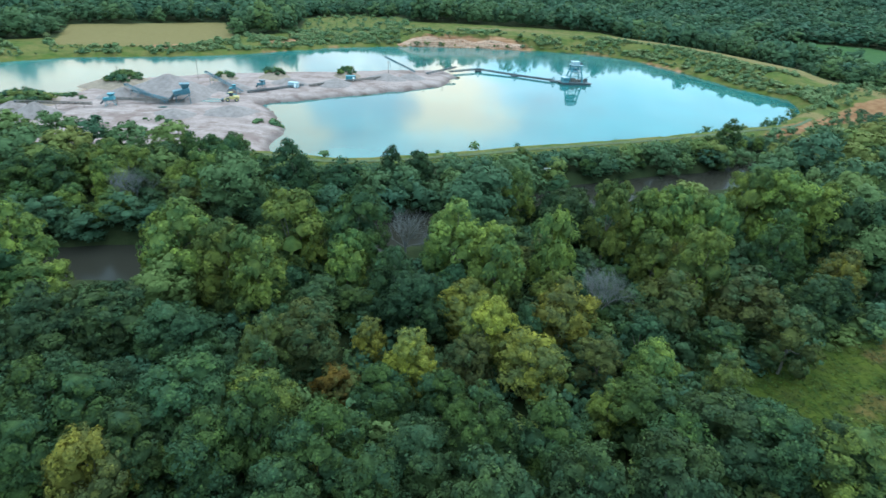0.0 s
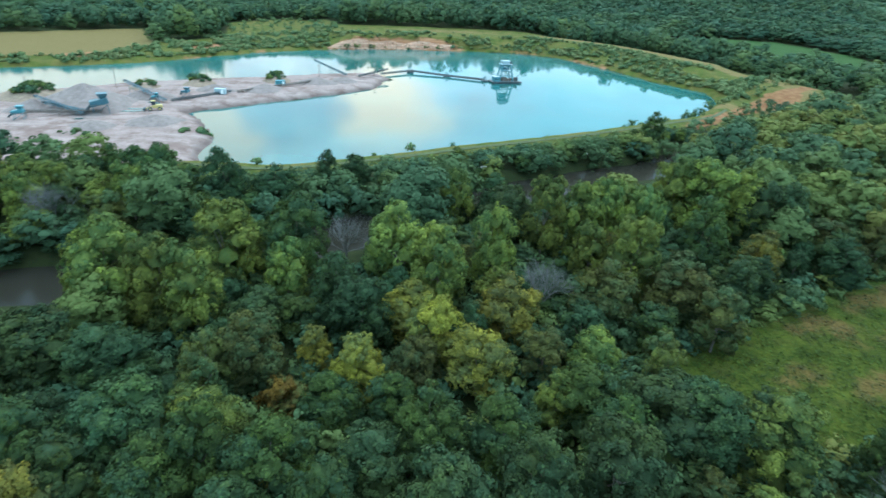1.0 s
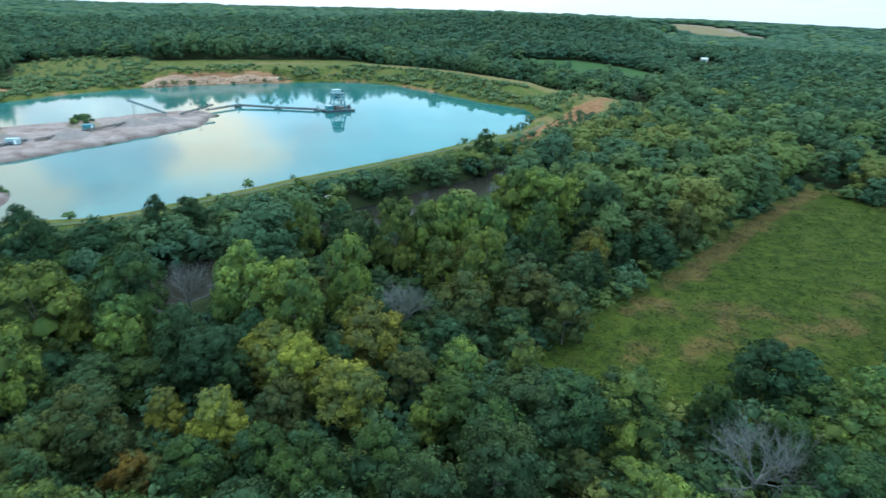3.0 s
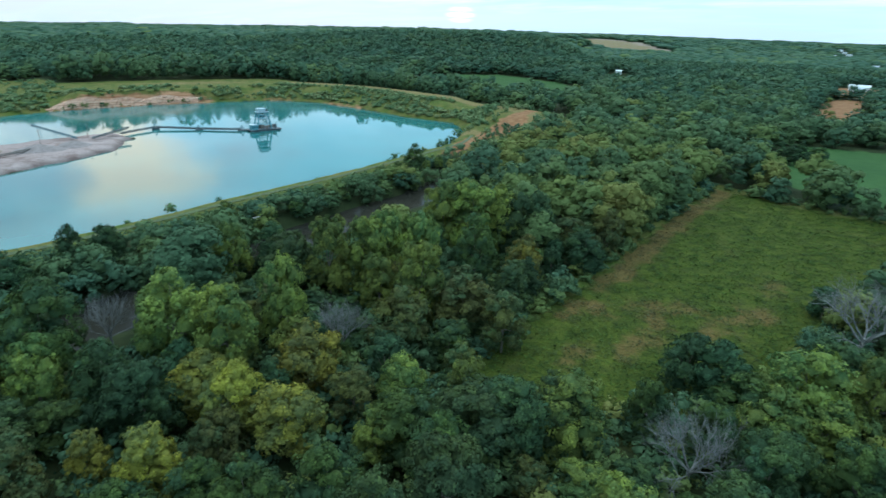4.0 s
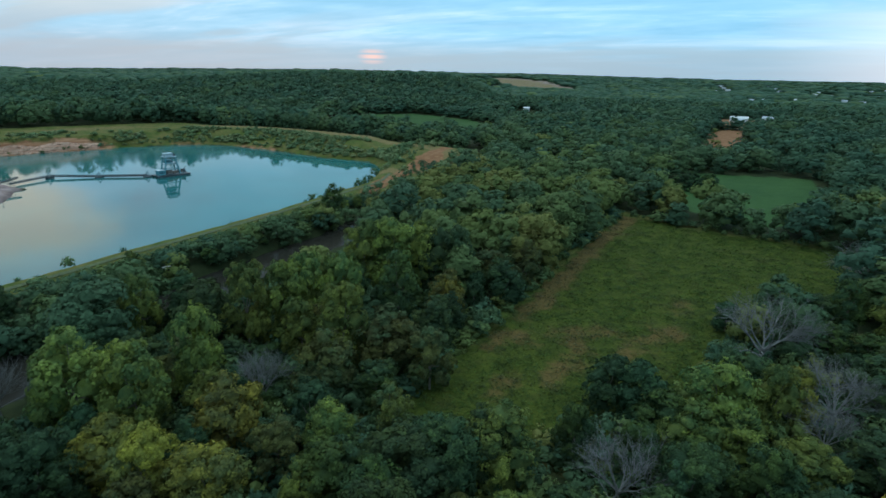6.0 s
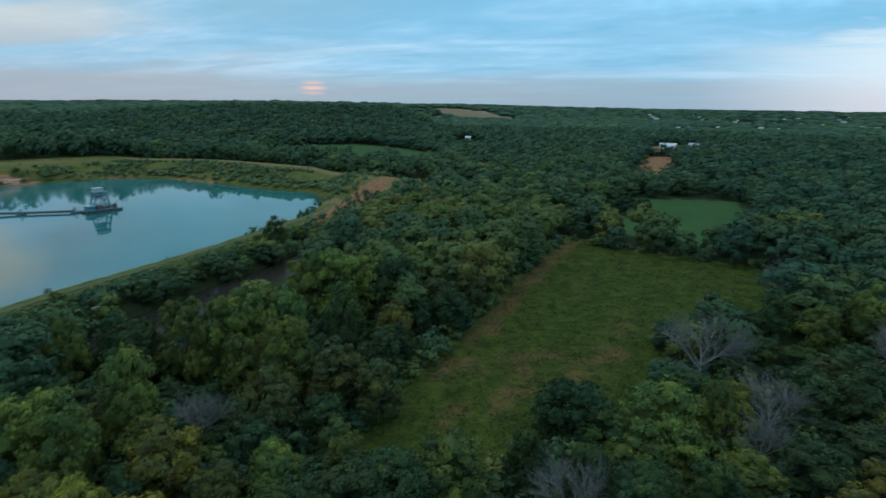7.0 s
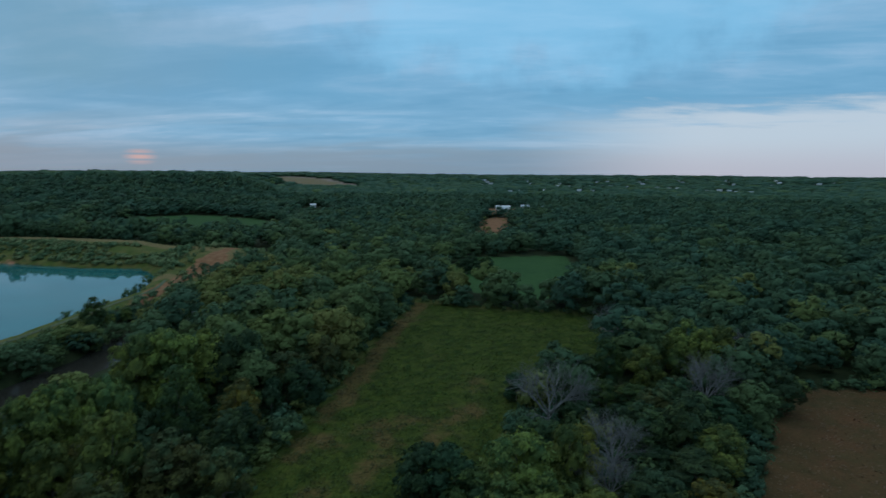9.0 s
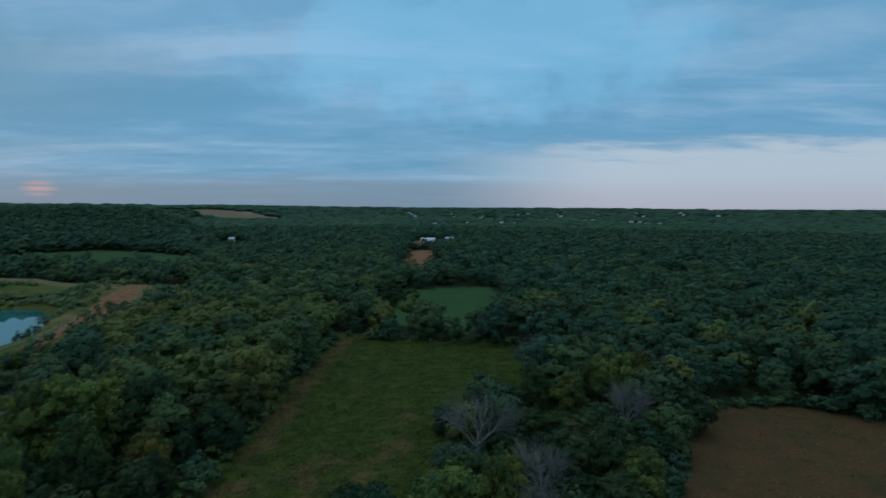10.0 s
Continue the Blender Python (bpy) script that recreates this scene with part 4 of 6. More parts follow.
PLACED = [(q[0], q[1], r) for q, r in zip(BARE, (9.0, 6.0, 5.0, 7.0, 7.0, 4.0))]
rng = np.random.default_rng(7)
for where, rows in TREES.items():
    for x, y, h, r, kind in rows:
        h = max(h, 6.5)
        if where.startswith("north bank") and x < -60 and y > 138:
            h = min(h, 13.0 - 0.06 * (y - 138))
        if where == "north bank east" and h < 11:
            h = max(3.5, 0.27 * (float(away(NEAR_SHORE, np.array([x]), np.array([y]))[0]) - 10))
        r = min(r, 0.52 * h)
        if any(math.hypot(x - q[0], y - q[1]) < 4.0 for q in BARE):
            continue
        PLACED.append((x, y, r))
        plant(x, y, h, r, kind, int(rng.integers(0, 7)), float(rng.uniform(0, 360)), WHERE.get(where) or WHERE[where[:-2]])


for k, (x, y, h, r, kind) in enumerate(((324, 173, 12, 7, 5), (333, 168, 13, 7, 0), (317, 178, 9, 5, 2), (341, 172, 10, 6, 5))):
    plant(x, y, h, r, kind, k, 70.0 * k, "standing out in the mown field")


for k, (x, y, h, r, kind) in enumerate(((118, 41, 6.5, 4.0, 5), (124, 36, 7.5, 4.4, 0), (135, 39, 7, 4.2, 2), (59, 33, 8.0, 4.2, 0), (57, 41, 8.0, 4.0, 2), (69, 32, 8, 4.2, 0))):
    plant(x, y, h, r, kind, k + 1, 50.0 * k, "in front of a dead tree")
    PLACED.append((x, y, r))


def scatter(x0, y0, x1, y1, gap, seed, keep):
    """Jittered rows of places that keep() allows."""
    g = np.random.default_rng(seed)
    px, py = np.meshgrid(np.arange(x0, x1, gap), np.arange(y0, y1, gap * 0.87))
    px = px + (np.arange(px.shape[0]) % 2)[:, None] * gap / 2
    px, py = px.ravel(), py.ravel()
    px, py = px + g.uniform(-0.36, 0.36, px.size) * gap, py + g.uniform(-0.36, 0.36, px.size) * gap
    ok = keep(px, py)
    return px[ok], py[ok], g


def clear_of_placed(x, y, k=0.72):
    ok = np.ones(x.shape, bool)
    for a, b, r in PLACED:
        ok &= np.hypot(x - a, y - b) > k * r + 2.6
    return ok


def between_waters(x, y):
    """The narrow bank between river and lake, where the growth stays low."""
    return (away(NEAR_SHORE, x, y) < away(RIVER, x, y) + 45) & (y > 100) & (signed(LAKE, x, y) > 0) & (y > np.interp(x, RIVER[:, 0], RIVER[:, 1])) & (x > -60) & (x < 240) & ~inside(SAND, x, y) & (away(NEAR_SHORE, x, y) < 70)


def near_woods(x, y):
    return wooded(x, y) & ~between_waters(x, y) & clear_of_placed(x, y) & (np.hypot(x, y) < 175) & (np.hypot(x, y) > 30) & (y > -0.62 * x - 10) & (y > 0.55 * -x)


fx, fy, g = scatter(-150, -120, 180, 180, 9.6, 3, near_woods)
order = np.argsort(np.hypot(fx, fy))[:200]
for k in order:
    kind = int(g.choice(6, p=(0.36, 0.14, 0.2, 0.08, 0.02, 0.2)))
    h = g.uniform(8.5, 14.5) + 4.0 * math.exp(-(float(away(MEADOW[:7], fx[k:k + 1], fy[k:k + 1])[0]) / 22) ** 2)
    plant(fx[k], fy[k], h, g.uniform(4.4, 6.6), kind, int(g.integers(0, 7)), float(g.uniform(0, 360)), "in dense riverside woodland")
    PLACED.append((fx[k], fy[k], 5.0))


def woods_object(name, label, x, y, h, r, tone, count, leaf, seed, templates=6, mat=None, boughs=10, clumps=5, core=1, th=18.0, tr=6.0, loose=1.0, full=1.0, dome=0.45, lift=0.0):
    """Many trees joined in one mesh, their leaf sprays coarser the farther they stand."""
    g = np.random.default_rng(seed)
    V, T, A, N, base = [], [], [], [], 0
    temps = []
    for i in range(templates):
        tg = np.random.default_rng(seed + 50 + i)
        temps.append(crown_leaves(tg, th, tr, count, leaf, boughs + i % 3, clumps, core, 0.16, loose, full, dome))
    z = height(x, y) + lift
    for i in range(len(x)):
        shape = temps[int(g.integers(0, templates))]
        v, tri, n = shape[0], shape[1], shape[-1]
        a = g.uniform(0, math.tau)
        ca, sa = math.cos(a), math.sin(a)
        s, sh = r[i] / tr, h[i] / th
        V.append(np.stack([(v[:, 0] * ca - v[:, 1] * sa) * s + x[i], (v[:, 0] * sa + v[:, 1] * ca) * s + y[i], v[:, 2] * sh + z[i]], 1))
        N.append(np.stack([n[:, 0] * ca - n[:, 1] * sa, n[:, 0] * sa + n[:, 1] * ca, n[:, 2]], 1))
        T.append(tri + base)
        A.append(np.full(len(v), tone[i]))
        base += len(v)
    me = array_mesh(name, np.vstack(V), np.vstack(T), mat or WOODS, True)
    at = me.attributes.new("tone", "FLOAT", "POINT")
    at.data.foreach_set("value", np.concatenate(A).astype(np.float32))
    facing(me, np.vstack(N))
    return tagged(new(name, me), label, "woodland", kind="stuff")


def in_view(x, y, extra=6.0):
    """The valley on the side that the flight looks over."""
    az = np.degrees(np.arctan2(x, y))
    return (az > -42 - extra) & (az < 106 + extra)


def mid_woods(x, y):
    r = np.hypot(x, y)
    return (r > 100) & (r < 330) & in_view(x, y) & wooded(x, y) & ~between_waters(x, y) & clear_of_placed(x, y, 0.6)


mx, my, g = scatter(-260, -160, 340, 340, 11.8, 5, mid_woods)
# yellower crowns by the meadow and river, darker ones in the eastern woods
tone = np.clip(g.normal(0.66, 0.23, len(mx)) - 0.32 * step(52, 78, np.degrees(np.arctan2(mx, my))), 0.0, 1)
q = g.random(len(mx)) ** 1.4
mh, mr = 10.5 + 10.0 * q + g.uniform(0, 2, len(mx)), 4.8 + 3.5 * q
low = step(14, 48, away(TRACK, mx, my)) * np.where((mx > 225) & (mx < 305) & (my > 60) & (my < 190), np.where(my > 135, 0.72, 0.95), 1) * np.where((mx < -60) & (my > 130), np.interp(my, (130, 185), (0.8, 0.45)), 1)
mh, mr = mh * (0.42 + 0.58 * low), mr * (0.6 + 0.4 * low)
dist = np.hypot(mx, my)
k = dist < 165
woods_object("woodland", "dense mixed broadleaf woodland in many greens", mx[k], my[k], mh[k], mr[k], tone[k], 3000, 0.34, 22, 6, None, 11, 17, 2)
k = (dist >= 165) & (dist < 245)
woods_object("woodland", "leafy broadleaf trees between river and fields", mx[k], my[k], mh[k], mr[k], tone[k], 1600, 0.44, 28, 7, None, 10, 13, 2, loose=0.7, dome=0.55)
k = dist >= 245
woods_object("woodland", "rounded broadleaf trees in many greens beyond the river", mx[k], my[k], mh[k], mr[k], tone[k], 1000, 0.54, 21, 8, None, 9, 10, 2, loose=0.6, dome=0.6)


def bend_bank(x, y):
    return (np.abs(away(RIVER, x, y) - 12.5) < 2.5) & (y > np.interp(x, RIVER[:, 0], RIVER[:, 1])) & clear_of_placed(x, y, 0.35)


fx, fy, g = scatter(-170, 90, -48, 150, 5.5, 14, bend_bank)
woods_object("riverbank_trees", "dark leafy trees leaning over the river bend", fx, fy, g.uniform(6.5, 11, len(fx)), g.uniform(3.4, 5.0, len(fx)), np.clip(g.normal(0.25, 0.15, len(fx)), 0, 1), 1500, 0.34, 30, 6, None, 9, 13, 2)


def low_bank(x, y):
    return between_waters(x, y) & (away(NEAR_SHORE, x, y) > 20) & (away(RIVER, x, y) > 9) & clear_of_placed(x, y, 0.5)


mx, my, g = scatter(-70, 120, 260, 330, 5.6, 8, low_bank)
th = np.clip(np.minimum(g.uniform(5.5, 11.5, len(mx)), 0.33 * (away(NEAR_SHORE, mx, my) - 8)), 1.5, 11) * (0.4 + 0.6 * step(12, 48, away(TRACK, mx, my)))
woods_object("riverbank_thicket", "low green thicket on the bank between river and lake", mx, my, th, np.clip(0.58 * th, 1.3, 4.8), np.clip(g.normal(0.42, 0.2, len(mx)), 0, 1), 520, 0.30, 23, 8, None, 7, 8, 1, 8.0, 3.6)


def undergrowth(x, y):
    r = np.hypot(x, y)
    return (r > 30) & (r < 140) & in_view(x, y) & wooded(x, y, 1.0) & ~between_waters(x, y)


mx, my, g = scatter(-150, -90, 150, 150, 5.4, 12, undergrowth)
woods_object("undergrowth", "leafy green undergrowth and saplings under the trees", mx, my, g.uniform(2.2, 6.5, len(mx)), g.uniform(2.0, 3.8, len(mx)), np.clip(g.normal(0.45, 0.25, len(mx)), 0, 1), 300, 0.27, 40, 8, None, 6, 6, 1, 4.5, 2.8)


def glade(x, y):
    ok = np.zeros(x.shape, bool)
    for poly in GLADES:
        ok |= inside(poly, x, y)
    return ok & (away(RIVER, x, y) > np.where(y > np.interp(x, RIVER[:, 0], RIVER[:, 1]), 10.5, 24)) & ~between_waters(x, y) & clear_of_placed(x, y, 0.55)


mx, my, g = scatter(-110, 60, 140, 220, 5.0, 9, glade)
woods_object("riverbank_thicket", "low dark scrub along the river's edge", mx, my, g.uniform(3.0, 6.5, len(mx)), g.uniform(2.0, 3.6, len(mx)), np.clip(g.normal(0.3, 0.2, len(mx)), 0, 1), 280, 0.3, 24, 6, None, 6, 5, 1, 4.5, 2.8)


def back_woods(x, y):
    r = np.hypot(x, y)
    return (r >= 330) & (r < 760) & in_view(x, y) & wooded(x, y)


mx, my, g = scatter(-600, -320, 780, 780, 13.5, 6, back_woods)
dist = np.hypot(mx, my)
q = g.random(len(mx)) ** 1.5
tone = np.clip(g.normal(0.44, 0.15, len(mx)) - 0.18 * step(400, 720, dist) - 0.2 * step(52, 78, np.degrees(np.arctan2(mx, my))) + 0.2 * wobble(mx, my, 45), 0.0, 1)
bh, br = 6.5 + 11.5 * q + g.uniform(0, 2.0, len(mx)), 4.8 + 4.8 * q
lane = inside(np.array([(430, 205), (440, 240), (560, 305), (590, 262)], float), mx, my)
bh, br = np.where(lane, 3.5, bh), np.where(lane, 3.5, br)
bh = bh + 7.0 * step(190, 120, away(FAR_SHORE, mx, my)) * (my > 480)
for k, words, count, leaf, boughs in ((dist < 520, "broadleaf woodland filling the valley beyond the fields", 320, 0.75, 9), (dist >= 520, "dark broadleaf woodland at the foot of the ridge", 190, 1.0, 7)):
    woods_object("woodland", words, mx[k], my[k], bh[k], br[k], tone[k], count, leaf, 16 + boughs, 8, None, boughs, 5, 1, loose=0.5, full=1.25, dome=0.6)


def ridge_woods(x, y):
    r = np.hypot(x, y)
    return (r >= 760) & (r < 1330) & in_view(x, y) & wooded(x, y)


mx, my, g = scatter(-1000, -400, 1300, 1330, 15.5, 10, ridge_woods)
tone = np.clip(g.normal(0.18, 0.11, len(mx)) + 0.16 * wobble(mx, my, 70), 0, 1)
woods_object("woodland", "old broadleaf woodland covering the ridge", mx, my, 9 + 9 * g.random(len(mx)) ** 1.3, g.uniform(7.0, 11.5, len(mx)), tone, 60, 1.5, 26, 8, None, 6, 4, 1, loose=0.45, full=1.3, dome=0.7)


# houses of the town: bearing and range
HOMES = [(70, 2500), (72, 2350), (73, 2600), (74.2, 2480), (75, 2550), (76.4, 2450), (68.8, 1900), (72.1, 1950), (73.2, 1900), (74.9, 1350), (76.5, 1330), (78.1, 1350), (81, 2300), (82, 2250), (83.6, 2150), (84.5, 2200), (86, 2050), (87, 2000), (88.8, 2300), (90.6, 2300), (65.4, 1750), (66.5, 1800), (92, 2200), (80.2, 2350), (79.2, 2400), (77.3, 2450), (71.2, 2450), (85.3, 2100)] + [(62.5 + 7.37 * k % 33, 2650 + 370 * k % 900) for k in range(34)]


def dome_woods(name, label, r0, r1, seed, size):
    """Far woodland: rounded, uneven tree crowns seen from outside, larger groups farther off."""
    g = np.random.default_rng(seed)
    rings, seg = 3, 7
    px, py, ps = [], [], []
    r = r0
    while r < r1:
        w = size(r)
        a = np.arange(radians(-46), radians(110), w / r)
        a = a + g.uniform(-0.8, 0.8, len(a)) * w / r
        rr = r + g.uniform(-0.9, 0.9, len(a)) * w
        px.append(rr * np.sin(a)), py.append(rr * np.cos(a)), ps.append(np.full(len(a), w))
        r += w * 0.85
    x, y, s = np.concatenate(px), np.concatenate(py), np.concatenate(ps)
    ok = wooded(x, y, 4.0)
    for az, hr in HOMES:
        sa, ca = math.sin(radians(az)), math.cos(radians(az))
        ahead, beside = x * sa + y * ca - hr, np.abs(x * ca - y * sa)
        ok &= (ahead > 22) | (ahead < -200) | (beside > 30)
    x, y, s = x[ok], y[ok], s[ok]
    n = len(x)
    rad = s * (0.34 + 0.52 * g.random(n) ** 1.4)
    top = np.clip(s, 10, 15) * g.uniform(0.75, 1.05, n) * (0.6 + 0.6 * rad / s)
    z = height(x, y)
    V = []
    for m, (rk, zk) in enumerate(((0.80, 0.08), (1.0, 0.55), (0.62, 0.88))):
        ang = np.arange(seg) * math.tau / seg + 0.45 * m
        rr = rad[:, None] * rk * g.uniform(0.75, 1.22, (n, seg))
        zz = top[:, None] * zk * (g.uniform(0.9, 1.1, (n, seg)) if m else np.ones((n, seg)))
        V.append(np.stack([x[:, None] + rr * np.cos(ang), y[:, None] + rr * np.sin(ang), z[:, None] + zz], 2))
    V = np.concatenate(V + [np.stack([x, y, z + top], 1)[:, None]], 1)
    per = V.shape[1]
    f = []
    for a in range(rings - 1):
        for k in range(seg):
            p, q = a * seg + k, a * seg + (k + 1) % seg
            f += [(p, q, q + seg), (p, q + seg, p + seg)]
    f += [((rings - 1) * seg + k, (rings - 1) * seg + (k + 1) % seg, per - 1) for k in range(seg)]
    f = np.array(f)
    tri = (np.arange(n)[:, None, None] * per + f[None]).reshape(-1, 3)
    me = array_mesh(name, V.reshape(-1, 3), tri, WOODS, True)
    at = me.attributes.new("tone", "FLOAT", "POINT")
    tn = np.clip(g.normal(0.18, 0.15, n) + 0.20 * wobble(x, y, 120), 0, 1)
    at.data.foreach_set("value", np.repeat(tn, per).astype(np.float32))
    return tagged(new(name, me), label, "woodland", kind="stuff")


dome_woods("far_woodland", "wooded hills in the distance", 1320, 2100, 31, lambda r: 0.0150 * r)
dome_woods("far_woodland", "unbroken woodland reaching to the horizon", 2100, 4800, 32, lambda r: 0.0175 * r)


# ---- bare trees ----
def branch(bm, p, d, length, r, depth, g):
    """A limb that bends and forks into thinner ones."""
    n = 3
    for k in range(n):
        d = (d + Vector(g.normal(size=3)) * 0.14 + Vector((0, 0, 0.05))).normalized()
        q = p + d * (length / n)
        add_tube(bm, p, q, r * (1 - 0.25 * k), r * (1 - 0.25 * (k + 1)), 4 if depth > 2 else 3)
        p = q
        if depth > 0 and (k > 0 or depth < 3):
            for _ in range(2):
                side = Vector(g.normal(size=3))
                side = (side - d * side.dot(d)).normalized()
                branch(bm, p, (d * 0.8 + side * g.uniform(0.35, 0.85) + Vector((0, 0, 0.10))).normalized(), length * g.uniform(0.5, 0.72), r * 0.45, depth - 1, g)


def bare_tree(x, y, h, spread, seed, label):
    g = np.random.default_rng(seed)
    tree = new("bare_tree")
    tree.location = (x, y, float(height(x, y)) - 0.1)
    bm = bmesh.new()
    top = Vector((g.normal() * 0.3, g.normal() * 0.3, h * 0.34))
    add_tube(bm, (0, 0, -0.5), top * 0.5, 0.028 * h, 0.024 * h, 8)
    add_tube(bm, top * 0.5, top, 0.024 * h, 0.020 * h, 8)
    part("trunk", bm, DEADWOOD, tree, "pale weathered trunk")
    for k in range(11):
        bm = bmesh.new()
        a = k * 2.4 + g.uniform(-0.3, 0.3)
        d = Vector((math.cos(a) * spread, math.sin(a) * spread, 0.4 + 1.5 * (k % 4) / 3 + g.uniform(-0.1, 0.2))).normalized()
        branch(bm, top * g.uniform(0.7, 1.0), d, h * 0.42, 0.0125 * h, 3, g)
        part("limb", bm, DEADWOOD, tree)
    return tagged(tree, label, "tree", "bare trees")


for k, (x, y, h, s, label) in enumerate(BARE):
    bare_tree(x, y, h, s, 300 + k, label)

# ---- quarry things on the lake and the spit ----
BLUE = plain("blue_paint", (0.038, 0.115, 0.14), 0.5, vary=0.3)
CYAN = plain("cyan_paint", (0.04, 0.19, 0.22), 0.5, vary=0.25)
PALE = plain("pale_paint", (0.30, 0.38, 0.40), 0.55, vary=0.15)
WHITE = plain("white_paint", (0.80, 0.80, 0.78), 0.5, vary=0.08)
RUST = plain("rusty_steel", (0.15, 0.115, 0.095), 0.8, vary=0.5)
STEEL = plain("dark_steel", (0.06, 0.075, 0.08), 0.6, 0.4, vary=0.3)
RUBBER = plain("rubber", (0.045, 0.058, 0.066), 0.85, vary=0.3)
YELLOWPAINT = plain("yellow_paint", (0.46, 0.33, 0.12), 0.5, vary=0.15)
GLASS = plain("dark_glass", (0.03, 0.04, 0.045), 0.08, vary=0.1)
GRAVEL = plain("gravel", (0.175, 0.13, 0.118), 0.95, vary=0.28, scale=0.5)
ROOFGREY = plain("roof_sheet", (0.30, 0.32, 0.33), 0.55, vary=0.15)
WALLPAINT = plain("house_wall", (0.52, 0.51, 0.48), 0.8, vary=0.1)


def box_part(name, size, at, mat, parent, turn=0.0, label="", bevel=0.04):
    return part(name, add_box(bmesh.new(), *size, pose(*at, 0, 0, turn), bevel), mat, parent, label)


def rod(name, a, b, r, mat, parent, label="", n=6):
    return part(name, add_tube(bmesh.new(), a, b, r, r, n), mat, parent, label)


def dredge(x, y, turn):
    d = new("dredge")
    d.matrix_basis = pose(x, y, 0, 0, 0, turn) @ Matrix.Diagonal((0.87, 0.9, 0.79, 1))
    for s in (-1, 1):
        box_part("pontoon", (23, 3.2, 1.5), (0, s * 3.6, -0.5), STEEL, d, bevel=0.25)
    deck = box_part("deck", (23.5, 10.6, 0.35), (0, 0, 1.0), STEEL, d)
    for k in range(12):
        for s in (-1, 1):
            rod("railing_post", (-11.5 + k * 2.09, s * 5.1, 1.35), (-11.5 + k * 2.09, s * 5.1, 2.35), 0.05, PALE, deck, n=4)
    for s in (-1, 1):
        rod("handrail", (-11.5, s * 5.1, 2.35), (11.5, s * 5.1, 2.35), 0.05, PALE, deck, n=4)
    for sx in (-1, 1):
        for sy in (-1, 1):
            rod("tower_leg", (-0.4 + sx * 5.4, sy * 3.2, 1.3), (-0.4 + sx * 3.0, sy * 2.2, 14.6), 0.55, CYAN, d, "cyan-painted steel leg", 4)
    for z, w, v in ((5.2, 4.7, 2.9), (9.6, 3.9, 2.6), (14.2, 3.1, 2.2)):
        for s in (-1, 1):
            rod("tower_beam", (-0.4 - w, s * v, z), (-0.4 + w, s * v, z), 0.28, CYAN, d, n=4)
            rod("tower_beam", (-0.4 + s * w, -v, z), (-0.4 + s * w, v, z), 0.28, CYAN, d, n=4)
    for s in (-1, 1):
        rod("tower_brace", (-4.3, s * 2.75, 5.2), (2.9, s * 2.4, 9.8), 0.16, PALE, d, n=4)
        rod("tower_brace", (3.4, s * 2.6, 9.6), (-3.3, s * 2.2, 14.2), 0.16, PALE, d, n=4)
    mid = box_part("mid_platform", (8.2, 5.6, 0.35), (-0.4, 0, 9.6), PALE, d)
    box_part("control_cabin", (4.6, 3.8, 2.7), (-1.2, 0, 9.95), CYAN, mid, label="cyan control cabin inside the tower")
    for k in range(3):
        box_part("window", (0.9, 0.08, 1.0), (-2.6 + 1.4 * k, -1.93, 10.9), GLASS, mid)
    for k in range(5):
        rod("railing_post", (-4.4 + k * 2.0, -2.75, 9.9), (-4.4 + k * 2.0, -2.75, 10.9), 0.05, PALE, mid, n=4)
    rod("handrail", (-4.4, -2.75, 10.9), (3.6, -2.75, 10.9), 0.06, PALE, mid, n=4)
    top = box_part("top_platform", (8.6, 6.2, 0.4), (-0.4, 0, 14.6), PALE, d)
    box_part("winch_house", (5.4, 4.4, 2.2), (-1.0, 0, 15.0), PALE, top, label="pale grey winch house")
    box_part("house_roof", (6.0, 5.0, 0.3), (-1.0, 0, 17.2), PALE, top)
    rod("mast", (-2.5, 0, 17.4), (-2.5, 0, 18.4), 0.12, STEEL, top)
    for s in (-1, 1):
        rod("sheave", (3.0, s * 1.2 - 0.2, 15.9), (3.0, s * 1.2 + 0.2, 15.9), 0.9, STEEL, top, n=12)
    cab = box_part("machine_house", (4.6, 5.2, 3.6), (-7.6, -0.6, 1.35), CYAN, d, label="bright cyan machine house", bevel=0.12)
    box_part("house_roof", (5.0, 5.6, 0.25), (-7.6, -0.6, 4.95), PALE, cab)
    for k in range(3):
        box_part("window", (0.9, 0.08, 0.9), (-9.0 + 1.4 * k, -3.22, 3.0), GLASS, cab)
    box_part("hopper", (3.6, 4.2, 3.2), (-1.4, 0, 1.35), RUST, d, label="rusty ore hopper", bevel=0.3)
    box_part("engine", (3.0, 2.6, 2.2), (2.2, -0.8, 1.35), RUST, d, label="rusty engine block", bevel=0.15)
    rod("winch_drum", (6.4, -1.8, 2.6), (6.4, 2.2, 2.6), 1.2, RUST, d, "brown cable drum", 14)
    box_part("crane_base", (2.2, 2.2, 3.0), (8.6, -0.6, 1.35), STEEL, d, bevel=0.1)
    rod("derrick", (8.6, -0.6, 4.2), (10.8, -0.8, 6.4), 0.22, BLUE, d)
    for s in (-1, 1):
        rod("cable", (3.0, s * 1.2, 15.6), (6.4, s * 1.2, 3.4), 0.06, STEEL, d, n=4)
    for k in range(3):
        rod("tyre_fender", (9.0 - 8 * k, -5.45, 0.6), (9.0 - 8 * k, -5.15, 0.6), 0.55, RUBBER, d, n=10)
    return tagged(d, "cyan and grey clamshell dredge floating on the turquoise lake", "dredge")


dredge(83, 379, 12)


